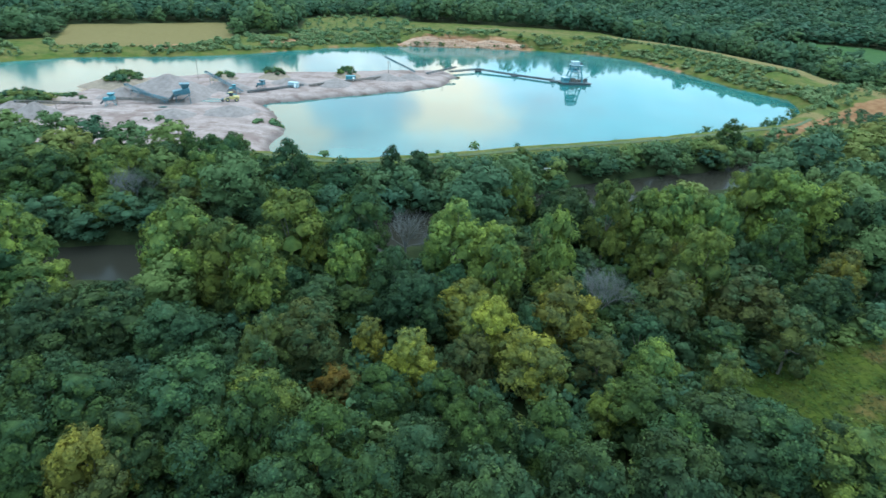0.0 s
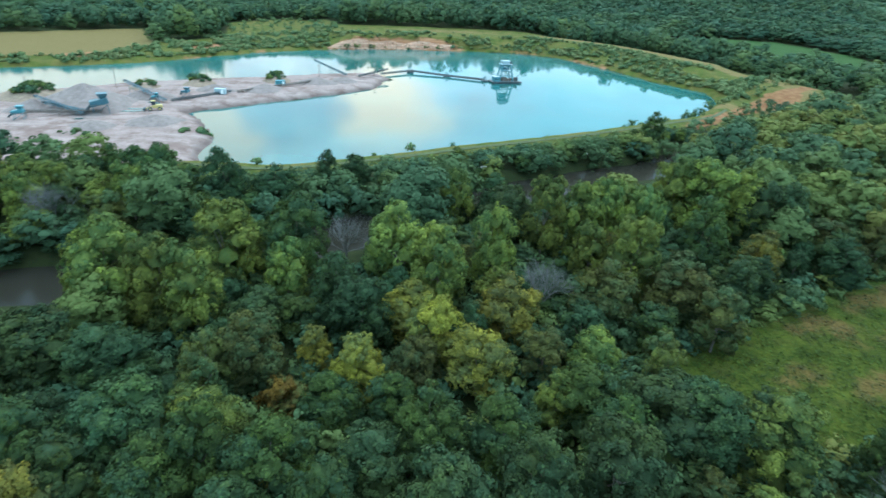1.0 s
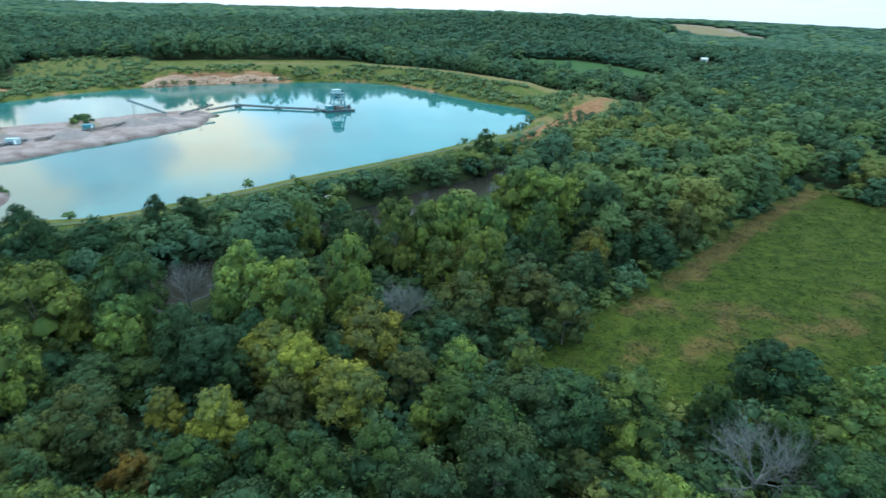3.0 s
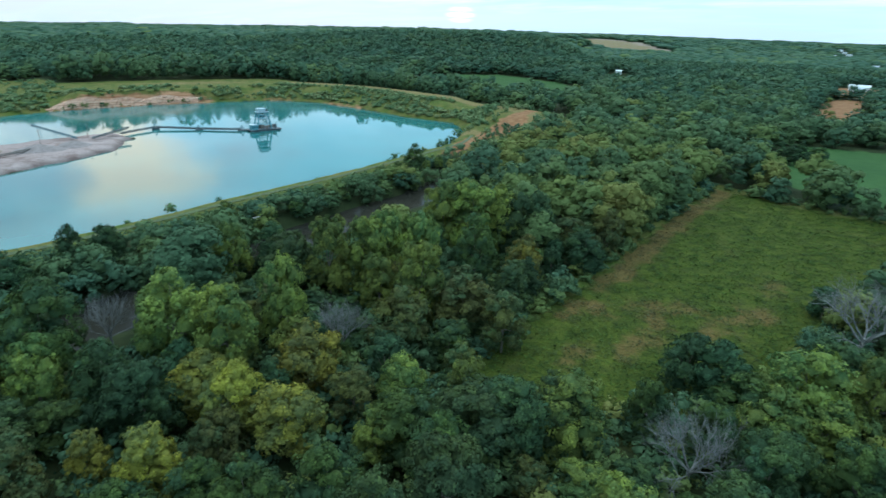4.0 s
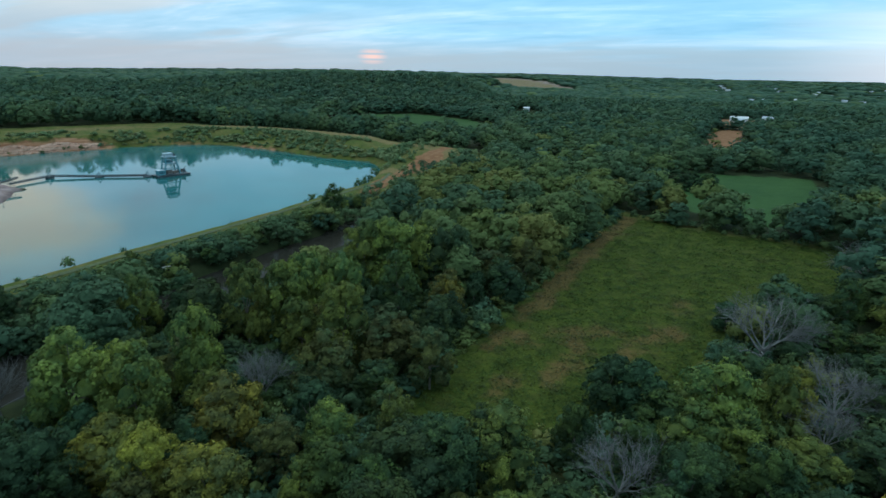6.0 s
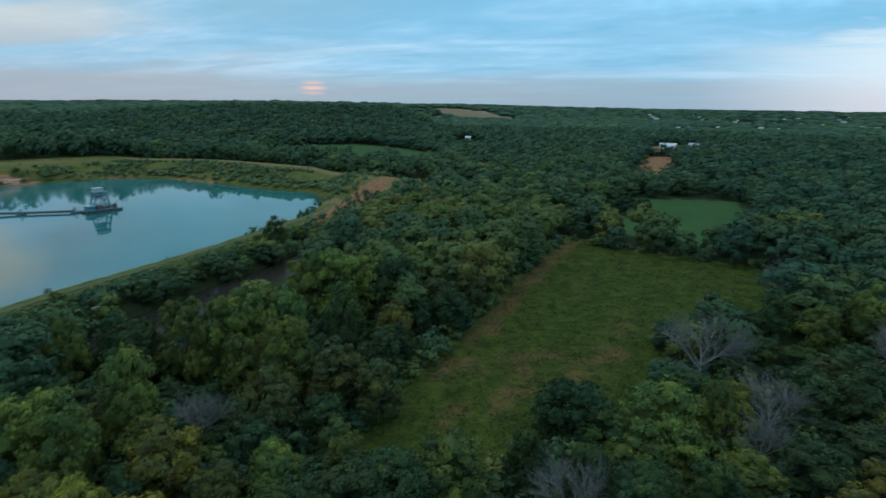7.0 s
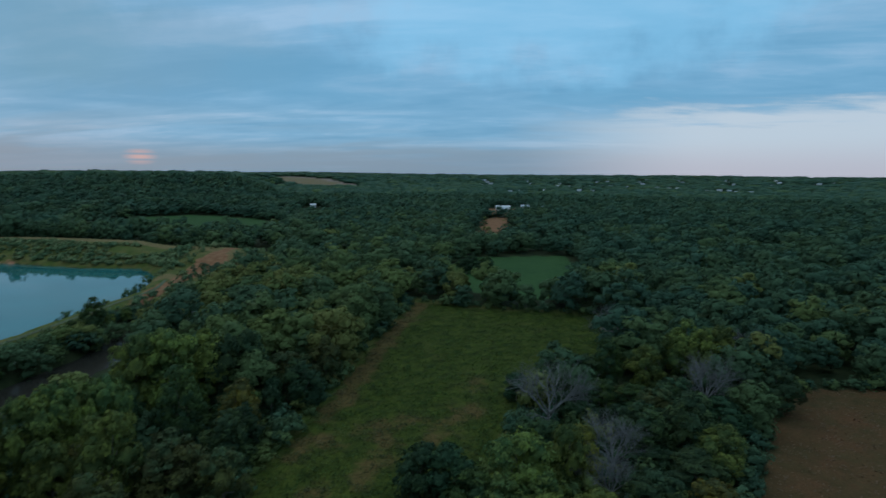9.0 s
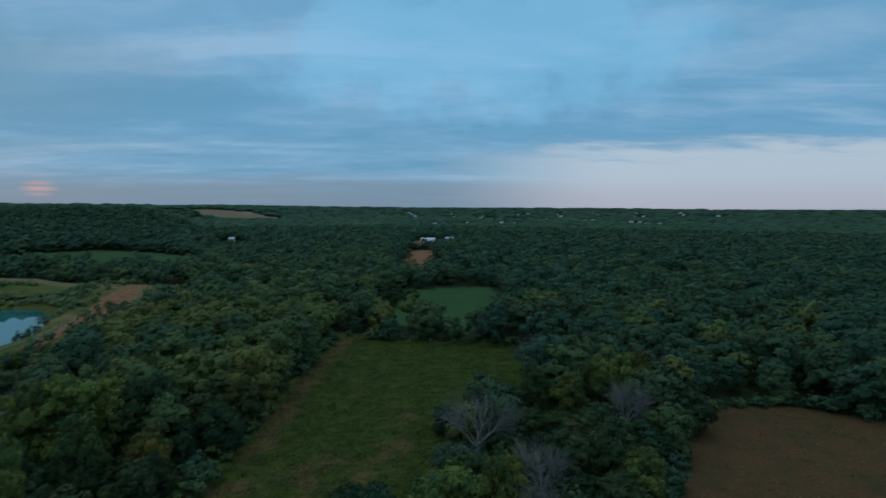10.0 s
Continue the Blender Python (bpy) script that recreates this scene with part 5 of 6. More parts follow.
def floating_conveyor():
    c = new("floating_conveyor")
    line = [Vector(p) for p in ((70, 381, 0.7), (46, 393, 0.6), (22, 404, 1.2), (2, 388, 1.0))]
    for a, b in zip(line[:-1], line[1:]):
        t = (b - a).normalized()
        s = Vector((-t.y, t.x, 0)).normalized() * 0.9
        bm = bmesh.new()
        for k in (-1, 1):
            add_tube(bm, a + s * k, b + s * k, 0.16, 0.16, 5)
            add_tube(bm, a + s * k + Vector((0, 0, 0.8)), b + s * k + Vector((0, 0, 0.8)), 0.12, 0.12, 4)
        n = int((b - a).length / 2.5)
        for k in range(n + 1):
            p = a.lerp(b, k / n)
            for q in (-1, 1):
                add_tube(bm, p + s * q, p + s * q + Vector((0, 0, 0.8)), 0.09, 0.09, 4)
        part("truss", bm, STEEL, c)
        bm = bmesh.new()
        q = t.to_track_quat("X", "Z").to_matrix().to_4x4()
        add_box(bm, (b - a).length, 1.3, 0.12, Matrix.Translation((a + b) / 2 + Vector((0, 0, 0.35))) @ q)
        part("belt", bm, RUBBER, c)
    for p in line[:3]:
        box_part("float", (4.5, 3.6, 1.3), (p.x, p.y, -0.5), STEEL, c, bevel=0.3)
        for s in (-1, 1):
            rod("frame_leg", (p.x - 1.4, p.y + s, 0.7), (p.x, p.y + s * 0.7, p.z + 2.6), 0.14, BLUE, c, n=4)
            rod("frame_leg", (p.x + 1.4, p.y + s, 0.7), (p.x, p.y + s * 0.7, p.z + 2.6), 0.14, BLUE, c, n=4)
    return tagged(c, "dark floating belt conveyor between dredge and spit", "conveyor")


floating_conveyor()


def conveyor(a, b, width, mat, label, lift=1.0):
    """An inclined belt conveyor on trestle legs; a is its low end."""
    c = new("conveyor")
    a, b = Vector(a), Vector(b)
    g = float(height(a.x, a.y))
    c.location = (a.x, a.y, g)
    b = b - a
    a = Vector((0, 0, lift))
    b.z += lift
    t = (b - a).normalized()
    s = Vector((-t.y, t.x, 0)).normalized() * width / 2
    for k in (-1, 1):
        bm = bmesh.new()
        h = Vector((0, 0, 0.8))
        add_tube(bm, a + s * k, b + s * k, 0.13, 0.13, 4)
        add_tube(bm, a + s * k + h, b + s * k + h, 0.10, 0.10, 4)
        n = max(3, int((b - a).length / 2.2))
        for i in range(n):
            p, q = a.lerp(b, i / n) + s * k, a.lerp(b, (i + 1) / n) + s * k
            add_tube(bm, p, q + h, 0.06, 0.06, 4)
        part("side_truss", bm, mat, c)
    bm = bmesh.new()
    q = t.to_track_quat("X", "Z").to_matrix().to_4x4()
    add_box(bm, (b - a).length, width * 0.85, 0.1, Matrix.Translation((a + b) / 2 + Vector((0, 0, 0.55))) @ q)
    part("belt", bm, RUBBER, c)
    for f in (0.12, 0.5, 0.86):
        p = a.lerp(b, f)
        for k in (-1, 1):
            foot = p + s * k * 1.6
            foot.z = float(height(c.location.x + foot.x, c.location.y + foot.y)) - g - 0.1
            rod("leg", foot, p + s * k, 0.10, mat, c, n=4)
    rod("head_drum", b - s * 1.05 + Vector((0, 0, 0.5)), b + s * 1.05 + Vector((0, 0, 0.5)), 0.45, STEEL, c, n=10)
    return tagged(c, label, "conveyor", "plant conveyors")


conveyor((-122, 252, 0), (-144, 261, 4.6), 1.4, BLUE, "long blue-grey inclined stacking conveyor on sand")
conveyor((-121, 255, 0), (-139, 257, 3.0), 1.3, BLUE, "faded blue inclined belt conveyor on sand")
conveyor((-116, 256, 0), (-146, 246, 1.5), 1.3, RUST, "low rusty belt conveyor across the sand")
conveyor((-148, 240, 0), (-170, 226, 2.5), 1.2, RUST, "rusty belt conveyor beside a gravel heap")
conveyor((-98, 280, 0), (-122, 298, 5.0), 1.4, BLUE, "blue inclined conveyor by the gravel heap")
conveyor((-97, 284, 0), (-75, 306, 0.6), 1.0, STEEL, "dark low conveyor along the spit", 0.5)
conveyor((-72, 308, 0), (-34, 344, 0.5), 1.0, RUST, "long low rusty conveyor along the spit", 0.4)
conveyor((-19, 364, 0), (-40, 388, 4.2), 1.1, BLUE, "dark inclined stacker conveyor near the spit's tip")
conveyor((-12, 362, 0), (6, 382, 1.6), 1.2, STEEL, "dark landing conveyor at the spit's tip")


def screener(x, y, turn, k, mat, label):
    s = new("screening_plant")
    s.matrix_basis = pose(x, y, float(height(x, y)) - 0.1, 0, 0, turn)
    for sx in (-1, 1):
        for sy in (-1, 1):
            rod("leg", (sx * 2.2 * k, sy * 1.3 * k, 0), (sx * 2.0 * k, sy * 1.1 * k, 3.0 * k), 0.16 * k, mat, s, n=4)
    rod("brace", (-2.2 * k, -1.3 * k, 0.3), (2.0 * k, -1.1 * k, 2.9 * k), 0.1 * k, mat, s, n=4)
    part("screen_box", add_box(bmesh.new(), 5.2 * k, 3.0 * k, 1.7 * k, pose(0, 0, 3.0 * k, 0, -12, 0), 0.1), mat, s, "blue-painted screen box")
    bm = bmesh.new()
    bmesh.ops.create_cone(bm, cap_ends=True, segments=4, radius1=1.0 * k, radius2=2.2 * k, depth=1.8 * k, matrix=pose(1.0 * k, 0, 5.6 * k, 0, 0, 45))
    part("hopper", bm, mat, s)
    rod("chute", (-2.4 * k, 0, 3.2 * k), (-4.6 * k, 0, 1.0), 0.45 * k, STEEL, s, n=6)
    box_part("walkway", (5.6 * k, 0.9, 0.1), (0, -2.0 * k, 3.2 * k), STEEL, s)
    return tagged(s, label, "machinery", "screening plants")


screener(-117, 257, 25, 1.35, BLUE, "tall dark blue screening plant on the sand spit")
screener(-142, 243, 10, 0.85, CYAN, "low cyan screening unit on the sand")
screener(-93, 294, -20, 0.75, BLUE, "small blue screening unit on the spit")
screener(-104, 284, 30, 0.6, CYAN, "small blue feed hopper beside conveyors")


def container(x, y, turn, mat, label):
    c = new("site_container")
    c.matrix_basis = pose(x, y, float(height(x, y)) - 0.05, 0, 0, turn)
    box_part("body", (5.2, 2.6, 2.6), (0, 0, 0.25), mat, c, bevel=0.08)
    for k in range(9):
        box_part("rib", (0.12, 0.06, 2.3), (-2.2 + k * 0.55, -1.32, 0.4), mat, c, bevel=0.0)
    box_part("door", (1.0, 0.07, 2.0), (1.4, -1.36, 0.35), WHITE, c)
    for s in (-1, 1):
        box_part("skid", (5.2, 0.3, 0.28), (0, s * 0.9, 0), STEEL, c)
    return tagged(c, label, "container", "site containers")


container(-54, 333, 20, CYAN, "cyan site container beside a scrubby mound")
container(-79, 303, -10, PALE, "pale grey site cabin on the gravel spit")


def wheel_loader(x, y, turn):
    w = new("wheel_loader")
    w.matrix_basis = pose(x, y, float(height(x, y)) - 0.05, 0, 0, turn)
    box_part("body", (4.2, 2.2, 1.5), (-1.2, 0, 1.0), YELLOWPAINT, w, bevel=0.2)
    cabin = box_part("cabin", (1.7, 1.8, 1.7), (0.2, 0, 2.4), GLASS, w, bevel=0.15)
    box_part("cabin_roof", (1.9, 2.0, 0.15), (0.2, 0, 4.1), YELLOWPAINT, cabin)
    for sx in (-2.0, 1.9):
        for sy in (-1, 1):
            wh = rod("wheel", (sx, sy * 1.0, 0.85), (sx, sy * 1.6, 0.85), 0.85, RUBBER, w, n=14)
            rod("rim", (sx, sy * 1.58, 0.85), (sx, sy * 1.64, 0.85), 0.42, YELLOWPAINT, wh, n=10)
    for s in (-1, 1):
        rod("lift_arm", (1.0, s * 0.7, 1.7), (3.6, s * 0.7, 0.9), 0.16, YELLOWPAINT, w, n=4)
    box_part("bucket", (1.3, 2.8, 1.1), (4.1, 0, 0.3), STEEL, w, bevel=0.25)
    return tagged(w, "yellow wheel loader parked on pale sand", "loader")


wheel_loader(-98, 265, 200)


def heap(x, y, r, h, seed, mat, label, name="gravel_mound"):
    """A tipped cone of gravel with slumped, uneven sides."""
    g = np.random.default_rng(seed)
    rings, seg = 9, 30
    ph = g.uniform(0, math.tau, 4)
    v, f = [(0.06 * r, 0, h)], []
    for i in range(1, rings + 1):
        for k in range(seg):
            a = k * math.tau / seg
            e = 1 + 0.10 * math.sin(2 * a + ph[0]) + 0.06 * math.sin(5 * a + ph[1]) + 0.03 * math.sin(9 * a + ph[2])
            q = i / rings
            z = h * (1 - q) ** 1.08 * (1 + 0.05 * math.sin(7 * a + ph[3])) - 0.5 * q ** 6
            v.append((r * q * e * math.cos(a), r * q * e * math.sin(a), z))
    for k in range(seg):
        f.append((0, 1 + k, 1 + (k + 1) % seg))
    for i in range(rings - 1):
        for k in range(seg):
            p, q = 1 + i * seg + k, 1 + i * seg + (k + 1) % seg
            f += [(p, p + seg, q + seg), (p, q + seg, q)]
    ob = new(name, array_mesh(name, np.array(v), np.array(f), mat, True))
    ob.location = (x, y, float(height(x, y)) - 0.15)
    return tagged(ob, label, "gravel heap", "gravel heaps")


for k, (x, y, r, h) in enumerate([(-131, 275, 23, 8.8), (-160, 222, 9.5, 5.6), (-146, 262, 11, 4.5), (-110, 294, 13, 4.5), (-92, 245, 12, 3.2), (-60, 318, 12, 3.5), (-35, 344, 12, 3.2), (-84, 312, 11, 3.5), (-174, 229, 8.5, 3.6), (-112, 236, 10, 2.6), (-20, 352, 9, 2.4)]):
    heap(x, y, r, h, 500 + k, GRAVEL, "pale grey-pink heap of washed gravel" if h > 3.6 else "low spread heap of sandy gravel")
EARTH = plain("mound_earth", (0.20, 0.135, 0.095), 0.95, vary=0.3, scale=0.6)
for k, (x, y, r, h) in enumerate([(-159, 287, 18, 5.6), (-96, 329, 11, 4.0), (-58, 345, 9, 4.2), (-120, 316, 9, 2.6), (-180, 244, 15, 3.0)]):
    heap(x, y, r, h, 520 + k, EARTH, "brown earth mound topped with scrub", "earth_mound")


def pole(x, y, h):
    p = new("pole")
    p.location = (x, y, float(height(x, y)) - 0.2)
    rod("shaft", (0, 0, 0), (0, 0, h), 0.14, RUST, p)
    rod("crossarm", (-0.9, 0, h - 0.7), (0.9, 0, h - 0.7), 0.08, RUST, p, n=4)
    return tagged(p, "thin weathered utility pole on the spit", "pole", "spit poles")


for x, y, h in ((-131, 309, 11), (-164, 292, 9), (-94, 337, 9), (-35, 358, 8), (-14, 372, 8), (-2, 376, 7)):
    pole(x, y, h)


# ---- scrub on mounds, banks and shores ----
def scrub(name, label, spots, hlo, hhi, seed, count=60, leaf=0.55, mean=0.45, mat=None, power=1.6, wide=1.0, lift=0.0):
    g = np.random.default_rng(seed)
    x, y = np.array([s[0] for s in spots], float), np.array([s[1] for s in spots], float)
    h = hlo + (hhi - hlo) * g.random(len(x)) ** power
    return woods_object(name, label, x, y, h, wide * h * g.uniform(0.5, 1.05, len(x)), np.clip(g.normal(mean, 0.25, len(x)), 0, 1), count, leaf * 0.45, seed, 5, mat, 5, 4, 1, (hlo + hhi) / 2, 0.34 * (hlo + hhi), full=1.25, lift=lift)


g = np.random.default_rng(44)
bx, by, _ = scatter(-300, 285, 320, 640, 3.1, 45, lambda x, y: (away(FAR_SHORE, x, y) < np.where(x > 100, 60, 75)) & (away(FAR_SHORE, x, y) > 3) & (signed(LAKE, x, y) > 2) & (away(FAR_SHORE, x, y) < away(NEAR_SHORE, x, y)) & ~inside(SAND, x, y) & ~inside(YELLOW, x, y) & (away(TRACK, x, y) > 12))
keep = (wobble(bx, by, 17) + 0.5 * wobble(bx, by, 6, 2) > np.where(bx < -150, -0.25, -0.7) + np.where(bx < -40, 0.0, np.where(bx > 110, 0.25, 0.8)) + 0.75 * step(26, 50, away(FAR_SHORE, bx, by)) + 1.0 * step(40, 50, away(FAR_SHORE, bx, by)) * (bx > 120))
scrub("bank_scrub", "green and yellowish scrub on the lake's far bank", list(zip(bx[keep], by[keep])), 0.3, 2.6, 46, 44, 0.95, 0.6, BANK_LEAVES, 2.2, 1.25)
qx, qy, qg = scatter(150, 260, 345, 420, 3.4, 57, lambda x, y: inside(EAST_BANK, x, y) & (away(NEAR_SHORE, x, y) <= away(FAR_SHORE, x, y)) & (away(TRACK, x, y) > 12) & (signed(LAKE, x, y) > 2))
some = qg.random(len(qx)) < 0.55
scrub("bank_scrub", "yellowish weeds and bushes at the lake's corner", list(zip(qx[some], qy[some])), 0.4, 4.2, 58, 60, 0.8, 0.5, BANK_LEAVES, 2.2)
cx, cy, _ = scatter(-160, 500, -20, 720, 13, 47, lambda x, y: inside(CLEARING, x, y))
scrub("clearing_scrub", "small shrubs dotted over the hillside clearing", list(zip(cx, cy)), 1.0, 3.6, 48, 60, 0.8, 0.4, BANK_LEAVES, 1.6)
sx, sy, _ = scatter(-40, 190, 220, 310, 4.2, 49, lambda x, y: (away(NEAR_SHORE, x, y) > 1.5) & (away(NEAR_SHORE, x, y) < 20) & (signed(LAKE, x, y) > 1.5) & (np.abs(away(NEAR_SHORE, x, y) - 9) > 4.5))
keep = g.random(len(sx)) < np.where(away(NEAR_SHORE, sx, sy) < 5, 0.25, 0.75)
scrub("dike_scrub", "low weeds and bushes along the grassy dike", list(zip(sx[keep], sy[keep])), 0.6, 3.2, 50, 110, 0.6, 0.4, BANK_LEAVES, 2.0)
spots, rise = [], []
for x, y, r, h, n in ((-159, 287, 16, 5.6, 60), (-96, 329, 11, 4.0, 14), (-58, 345, 9, 4.2, 20), (-120, 316, 9, 2.6, 6), (-180, 244, 22, 3.0, 90)):
    for _ in range(n):
        q, a = 0.5 * math.sqrt(g.random()), g.uniform(0, math.tau)
        spots.append((x + q * r * math.cos(a), y + q * r * math.sin(a)))
        rise.append(h * (1 - q) ** 1.08 - 0.35)
scrub("mound_scrub", "dark green scrub on mounds of earth on the spit", spots, 0.7, 2.4, 51, 130, 0.8, 0.45, None, 1.3, 1.2, np.array(rise))
edge = [(x + g.normal() * s, y + g.normal() * s * 0.5) for x, y, s, n in ((-168, 256, 4, 30), (-192, 246, 6, 60), (-68, 233, 1.3, 16), (-76, 232, 1.6, 9), (-114, 225, 3.5, 16), (-128, 212, 6, 14), (-112, 209, 5, 30), (-150, 208, 7, 26), (-175, 203, 9, 30)) for _ in range(n)]
scrub("spit_weeds", "low green weeds along the edges of the sand spit", edge, 0.2, 1.0, 55, 60, 0.8, 0.35, BANK_LEAVES, 2.0, 1.6)


shore = [(124, 266), (136, 274), (145, 276), (152, 279), (168, 291), (171, 294), (179, 303), (183, 306), (118, 262), (190, 314), (160, 283), (30, 224), (75, 243), (98, 254)]
scrub("shore_shrub", "slender young trees on the lake's near shore", shore, 2.0, 5.5, 52, 300, 0.5, 0.3, None, 1.2, 0.6)


dx, dy, dg = scatter(450, 210, 770, 390, 9, 53, lambda x, y: np.abs(signed(DIRT, x, y)) < 9)
some = dg.random(len(dx)) < 0.4
scrub("dirt_scrub", "ragged bushes round the bare orange earth", list(zip(dx[some], dy[some])), 1.0, 4.5, 54, 80, 0.8, 0.5, None, 1.5)


# ---- growth along the meadow ----
ex, ey, _ = scatter(10, 30, 270, 180, 4.2, 71, lambda x, y: (signed(MEADOW, x, y) > 1.2) & (signed(MEADOW, x, y) < 6) & (np.hypot(x, y) < 300))
scrub("hedge_scrub", "leafy green undergrowth at the foot of the meadow's trees", list(zip(ex, ey)), 1.4, 4.6, 72, 260, 0.5, 0.5, None, 1.3)
sx, sy, _ = scatter(90, -95, 215, 12, 4.5, 75, lambda x, y: (np.abs(signed(STUBBLE, x, y) - 2.5) < 2.4))
scrub("hedge_scrub", "dark undergrowth round the edge of the stubble field", list(zip(sx, sy)), 1.6, 4.8, 76, 200, 0.55, 0.35, None, 1.3)


def field_grass(poly, tries, high, mat, name, label):
    """Uneven, ankle- to knee-high growth over a whole field."""
    g = np.random.default_rng(90)
    lo, hi = poly.min(0), poly.max(0)
    x, y = g.uniform(lo[0], hi[0], tries), g.uniform(lo[1], hi[1], tries)
    lump = wobble(x, y, 2.3, 1) + 0.8 * wobble(x, y, 5.5, 4)
    k = (signed(poly, x, y) < 1.5) & (g.random(len(x)) < 0.42 + 0.3 * lump)
    x, y, lump = x[k], y[k], lump[k]
    n = len(x)
    z = height(x, y) + 0.05 + high * (0.10 + 0.22 * np.clip(lump + 0.5, 0, 2)) * g.random(n)
    up = np.stack([g.normal(size=n) * 0.45, g.normal(size=n) * 0.45, np.ones(n)], 1)
    up /= np.linalg.norm(up, axis=1)[:, None]
    a = np.cross(up, g.normal(size=(n, 3)))
    a /= np.linalg.norm(a, axis=1)[:, None]
    b = np.cross(up, a)
    p, s = np.stack([x, y, z], 1), g.uniform(0.14, 0.42, (n, 1))
    v = np.stack([p - a * s, p + a * s * 0.6 - b * s * 0.6, p + a * s * 0.6 + b * s * 0.6], 1).reshape(-1, 3)
    me = array_mesh(name, v, np.arange(3 * n).reshape(-1, 3), mat)
    me.attributes.new("dry", "FLOAT", "POINT").data.foreach_set("value", np.repeat(dry_of(x, y) * g.uniform(0.6, 1.1, n), 3).astype(np.float32))
    tagged(new(name, me), label, "grass", kind="stuff")


field_grass(MEADOW, 180000, 1.0, MEADOW_GRASS, "meadow_grass", "uneven green meadow grass with dry brown patches")
field_grass(STUBBLE, 16000, 0.3, plain("stubble_straw", (0.115, 0.060, 0.026), 0.9, vary=0.22, scale=0.12), "stubble", "short orange-brown stubble on a mown field")


def along(line, gap):
    """Evenly spaced points on a line, with the direction there."""
    seg = np.linalg.norm(np.diff(line, axis=0), axis=1)
    s = np.concatenate([[0], np.cumsum(seg)])
    q = np.arange(0, s[-1], gap)
    p = np.stack([np.interp(q, s, line[:, 0]), np.interp(q, s, line[:, 1])], 1)
    for _ in range(4):
        p[1:-1] = (p[:-2] + 2 * p[1:-1] + p[2:]) / 4
    t = np.gradient(p, axis=0)
    return p, t / np.linalg.norm(t, axis=1)[:, None]


def sand_cliff():
    """An eroded face of layered sand above the far shore."""
    p, t = along(FAR_SHORE[5:9][::-1], 1.3)
    k = (p[:, 0] > -42) & (p[:, 0] < 66)
    p, t = p[k], t[k]
    nrm = np.stack([-t[:, 1], t[:, 0]], 1)
    nrm *= np.sign(nrm[:, 1:2])
    g = np.random.default_rng(91)
    rows, n = 9, len(p)
    s = np.arange(n)
    gully = 0.9 * np.sin(s * 0.42) * np.sin(s * 0.13 + 1) + 0.5 * np.sin(s * 1.1 + 2) + 0.35 * g.normal(size=n)
    tall = 7.4 + 1.0 * np.sin(s * 0.09) + 0.9 * np.sin(s * 0.31 + 1) - 4.5 * step(n * 0.8, n, s) - 6.5 * step(n * 0.16, 0, s)
    V = []
    for i in range(rows):
        q = i / (rows - 1)
        off = 0.6 + 2.2 * q ** 1.6 + gully * (0.35 + 0.9 * q * (1 - q)) + 0.25 * g.normal(size=n) + 2.0 * max(0, q - 0.93) / 0.07
        V.append(np.concatenate([p + nrm * off[:, None], (-0.6 + (tall + 0.6) * min(1, q / 0.93) - 1.8 * (i == rows - 1))[:, None]], 1))
    V = np.stack(V, 1).reshape(-1, 3)
    i = (np.arange(n - 1)[:, None] * rows + np.arange(rows - 1)[None]).ravel()
    f = np.stack([i, i + rows, i + rows + 1, i + 1], 1)
    tagged(new("sand_cliff", array_mesh("sand_cliff", V, f, CLIFF)), "eroded cliff of layered orange sand above the lake", "cliff", kind="structure")


sand_cliff()
cp, ct = along(FAR_SHORE[5:9][::-1], 3.0)
cn = np.stack([-ct[:, 1], ct[:, 0]], 1)
cn *= np.sign(cn[:, 1:2])
cg = np.random.default_rng(93)
spots = [tuple(cp[i] + cn[i] * (cg.uniform(7.5, 12) if cg.random() < 0.6 else cg.uniform(0.8, 2.0))) for i in range(len(cp)) if cg.random() < 0.6 and -60 < cp[i][0] < 75]
scrub("cliff_scrub", "green bushes hanging on the sand cliff's edge", spots, 0.8, 3.8, 94, 110, 0.6, 0.55, None, 1.5)


def dike_track():
    p, t = along(NEAR_SHORE[:9], 2.0)
    nrm = np.stack([t[:, 1], -t[:, 0]], 1)
    rows = []
    for o in (9.2, 10.8):
        q = p + nrm * o
        rows.append(np.concatenate([q, (height(q[:, 0], q[:, 1]) + 0.14)[:, None]], 1))
    V = np.stack(rows, 1).reshape(-1, 3)
    i = np.arange(len(p) - 1) * 2
    tagged(new("dirt_track", array_mesh("dirt_track", V, np.stack([i, i + 1, i + 3, i + 2], 1), plain("track_gravel", (0.055, 0.068, 0.022), 0.95, vary=0.5, scale=0.8), True)), "pale dirt track along the grassy dike", "track", kind="structure")


dike_track()


def spit_road():
    """The haul road along the spit's landward edge."""
    p, t = along(np.array([(-300, 158), (-230, 176), (-180, 190), (-150, 199)], float), 3.0)
    nrm = np.stack([-t[:, 1], t[:, 0]], 1)
    rows = []
    for o in (-1.7, 1.7):
        q = p + nrm * o
        rows.append(np.concatenate([q, (height(q[:, 0], q[:, 1]) + 0.16)[:, None]], 1))
    V = np.stack(rows, 1).reshape(-1, 3)
    i = np.arange(len(p) - 1) * 2
    tagged(new("haul_road", array_mesh("haul_road", V, np.stack([i, i + 1, i + 3, i + 2], 1)[:, ::-1], plain("road_gravel", (0.34, 0.30, 0.28), 0.95, vary=0.15, scale=0.8), True)), "pale gravel haul road along the sand spit", "road", kind="structure")


spit_road()


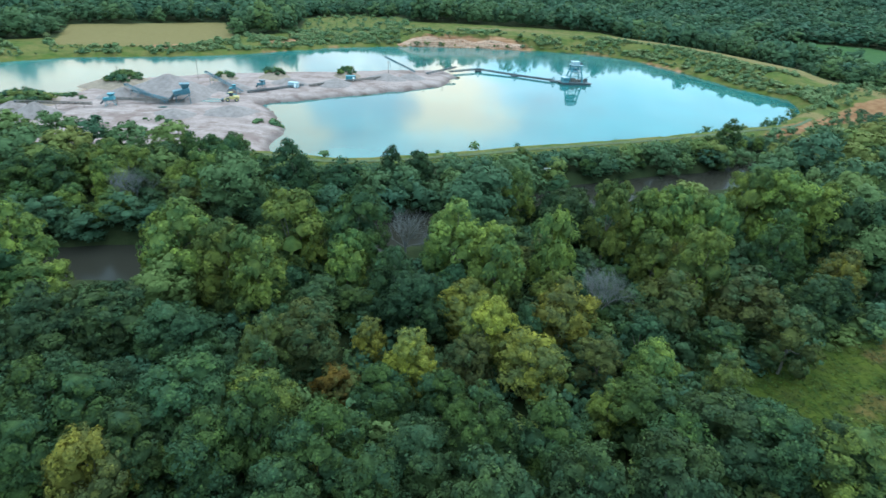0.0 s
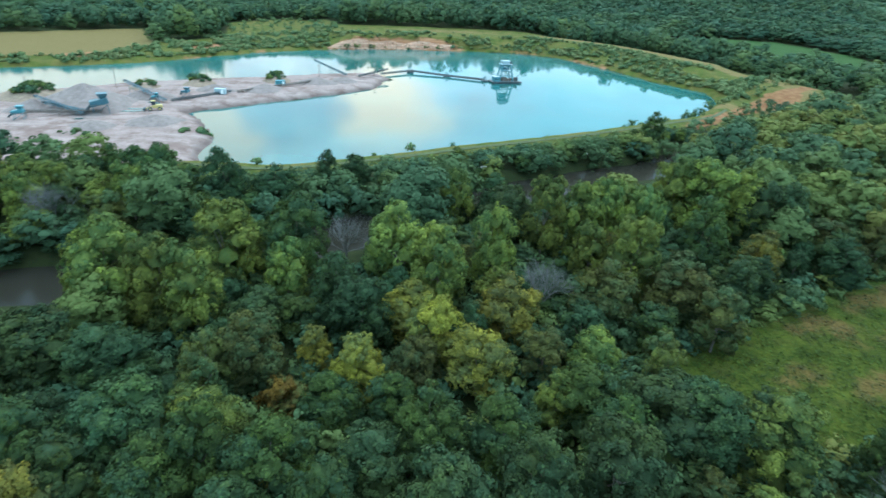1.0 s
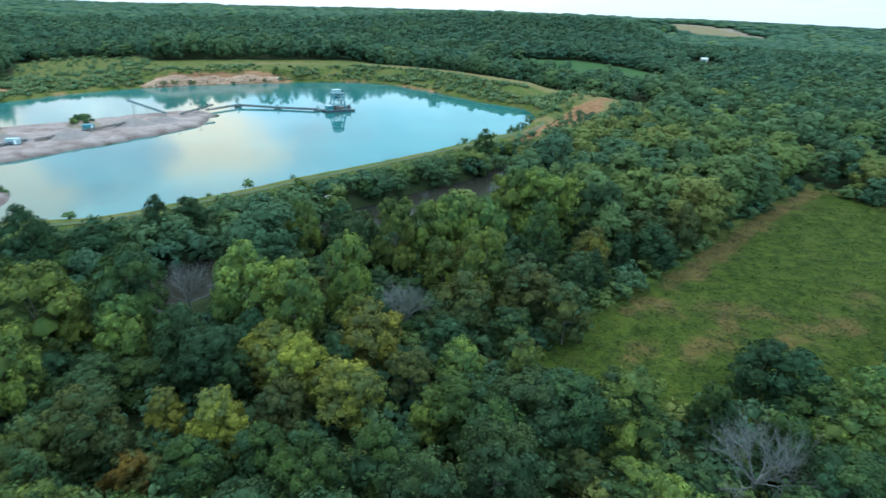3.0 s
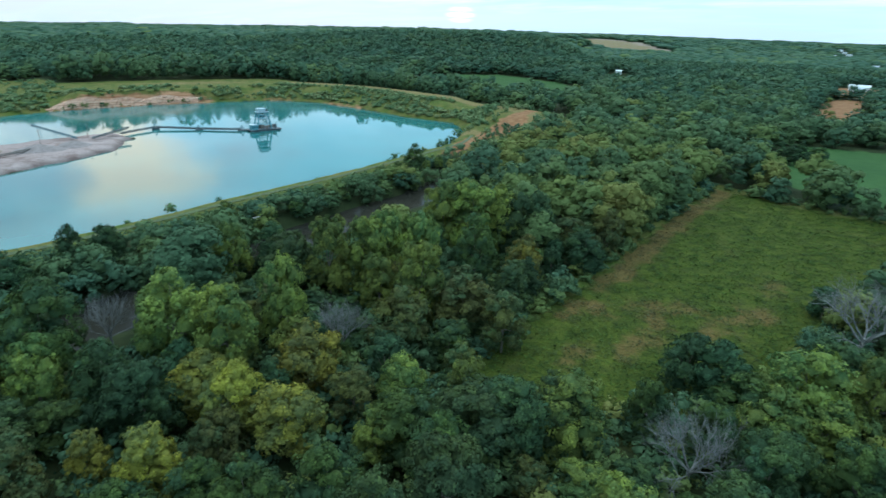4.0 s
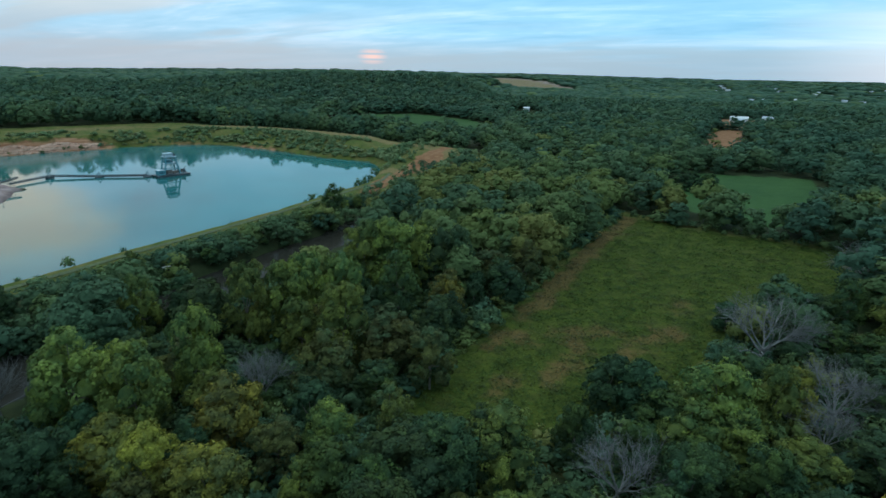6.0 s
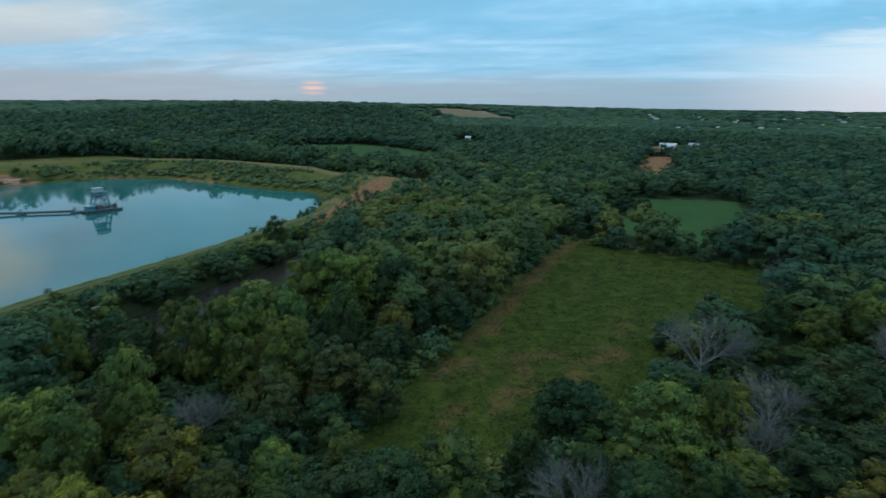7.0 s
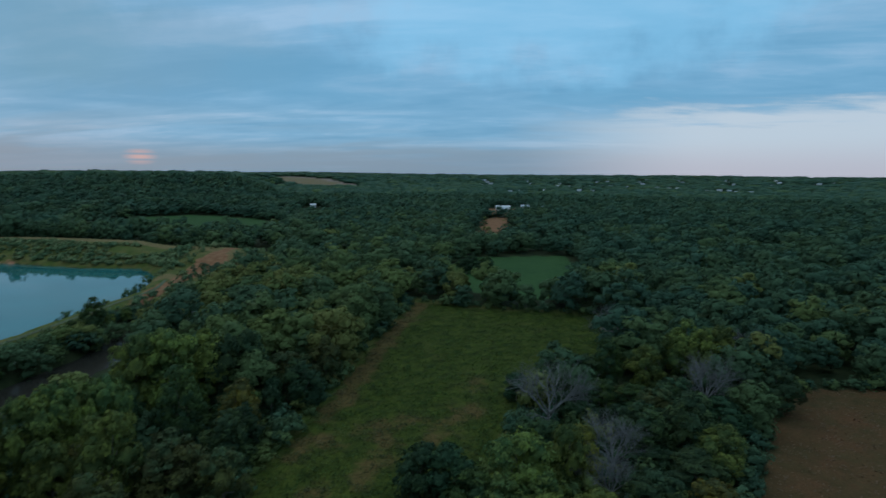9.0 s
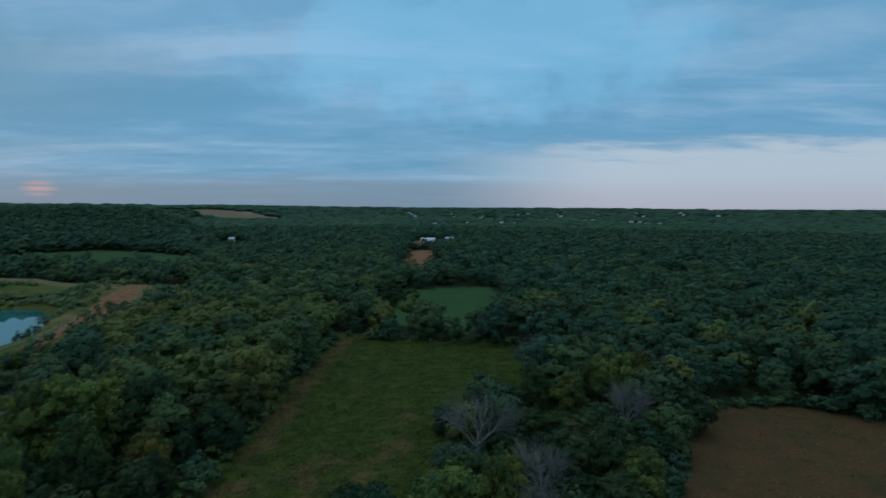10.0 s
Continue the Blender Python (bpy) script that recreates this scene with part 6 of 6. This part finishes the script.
def rubble(x, y, seed, n):
    r = new("rubble_pile")
    r.location = (x, y, float(height(x, y)))
    g = np.random.default_rng(seed)
    for _ in range(n):
        bm = bmesh.new()
        w = g.uniform(0.8, 1.9)
        bmesh.ops.create_icosphere(bm, subdivisions=1, radius=w * 0.6)
        for v in bm.verts:
            v.co = Vector((v.co.x * 1.5, v.co.y, v.co.z * 0.55)) * g.uniform(0.8, 1.2)
        bmesh.ops.transform(bm, matrix=pose(g.normal() * 2.2, g.normal() * 1.2, 0.25, g.uniform(-12, 12), g.uniform(-12, 12), g.uniform(0, 180)), verts=bm.verts[:])
        part("rock", bm, CONCRETE, r)
    return tagged(r, "pale broken concrete dumped on the river bank", "rubble", "bank rubble")


CONCRETE = plain("concrete", (0.50, 0.50, 0.47), 0.9, vary=0.2)
for k, (x, y, n) in enumerate(((20, 184, 7), (37, 192, 6), (83, 211, 6), (12, 181, 5))):
    rubble(x, y, 600 + k, n)


def puddle(x, y, r, seed):
    """A shallow pool of standing water on the sand."""
    g = np.random.default_rng(seed)
    a = np.arange(14) * math.tau / 14
    q = r * (0.8 + 0.3 * np.sin(2 * a + seed) + 0.12 * g.normal(size=14))
    ring = np.stack([x + 1.7 * q * np.cos(a), y + 0.75 * q * np.sin(a)], 1)
    flat_sheet("puddle", ring, float(height(x, y)) + 0.16, LAKE_WATER, "shallow puddle of pale water on the sand")


for k, (x, y) in enumerate(((-107, 263), (-105, 267), (-117, 270), (-103, 279), (-165, 218), (-122, 247))):
    puddle(x, y, 3.2 - 0.3 * k, 120 + k)


# ---- buildings ----
def gable_house(x, y, w, d, h, turn, wall_mat, roof_mat, label, big=False):
    b = new("house")
    b.matrix_basis = pose(x, y, float(height(x, y)) - 0.2, 0, 0, turn)
    wall = box_part("wall", (w, d, h), (0, 0, 0), wall_mat, b, bevel=0.0)
    bm = bmesh.new()
    e, rise = 0.5, d * 0.28
    prof = [(-d / 2 - e, h - 0.15), (0, h + rise), (d / 2 + e, h - 0.15), (d / 2 + e, h + 0.1), (0, h + rise + 0.28), (-d / 2 - e, h + 0.1)]
    ends = [[bm.verts.new((sx * (w / 2 + e), py, pz)) for py, pz in prof] for sx in (-1, 1)]
    for k in range(6):
        bm.faces.new((ends[0][k], ends[0][(k + 1) % 6], ends[1][(k + 1) % 6], ends[1][k]))
    bm.faces.new(ends[0][:3][::1] + [ends[0][3], ends[0][4], ends[0][5]])
    bm.faces.new((ends[1][:3] + [ends[1][3], ends[1][4], ends[1][5]])[::-1])
    bmesh.ops.recalc_face_normals(bm, faces=bm.faces[:])
    part("roof", bm, roof_mat, b)
    bm = bmesh.new()
    for sx in (-1, 1):
        t = [bm.verts.new((sx * (w / 2 - 0.02), py, pz)) for py, pz in ((-d / 2, h), (d / 2, h), (0, h + rise))]
        bm.faces.new(t if sx > 0 else t[::-1])
    part("gable", bm, wall_mat, b)
    n = max(2, int(w / 3.2))
    for k in range(n):
        for s in (-1, 1):
            if k == n // 2 and s < 0:
                box_part("door", (1.0, 0.12, 2.05), (-w / 2 + (k + 0.5) * w / n, s * (d / 2 + 0.03), 0.25), STEEL, wall, bevel=0)
            else:
                box_part("window", (1.2, 0.12, 1.3), (-w / 2 + (k + 0.5) * w / n, s * (d / 2 + 0.03), 1.1), GLASS, wall, bevel=0)
    if not big:
        box_part("chimney", (0.7, 0.7, 1.6), (w * 0.22, 0, h + rise * 0.75), RUST, b, bevel=0.03)
    return tagged(b, label, "building", "houses in the valley")


gable_house(874, 412, 24, 11, 4.5, -62, WALLPAINT, WALLPAINT, "long white farm building with a pale roof", True)
gable_house(850, 400, 12, 8, 3.5, -30, WALLPAINT, ROOFGREY, "low white shed beside the farm building", True)
gable_house(912, 384, 22, 12, 4.5, -65, WALLPAINT, ROOFGREY, "grey-roofed barn beside the white building", True)
gable_house(932, 368, 18, 10, 4.0, -55, WALLPAINT, ROOFGREY, "low outbuilding at the edge of a yard", True)
gable_house(640, 619, 8, 6.5, 4.2, -40, WALLPAINT, WALLPAINT, "white house below the wooded ridge")
rng = np.random.default_rng(61)
for az, r in HOMES:
    a = radians(az)
    gable_house(r * math.sin(a), r * math.cos(a), rng.uniform(11, 22), rng.uniform(8, 12), rng.uniform(4, 6), -az + rng.uniform(-12, 12), WHITE if rng.random() < 0.35 else WALLPAINT, ROOFGREY if rng.random() < 0.7 else WALLPAINT, "distant pale house at the edge of town", True)
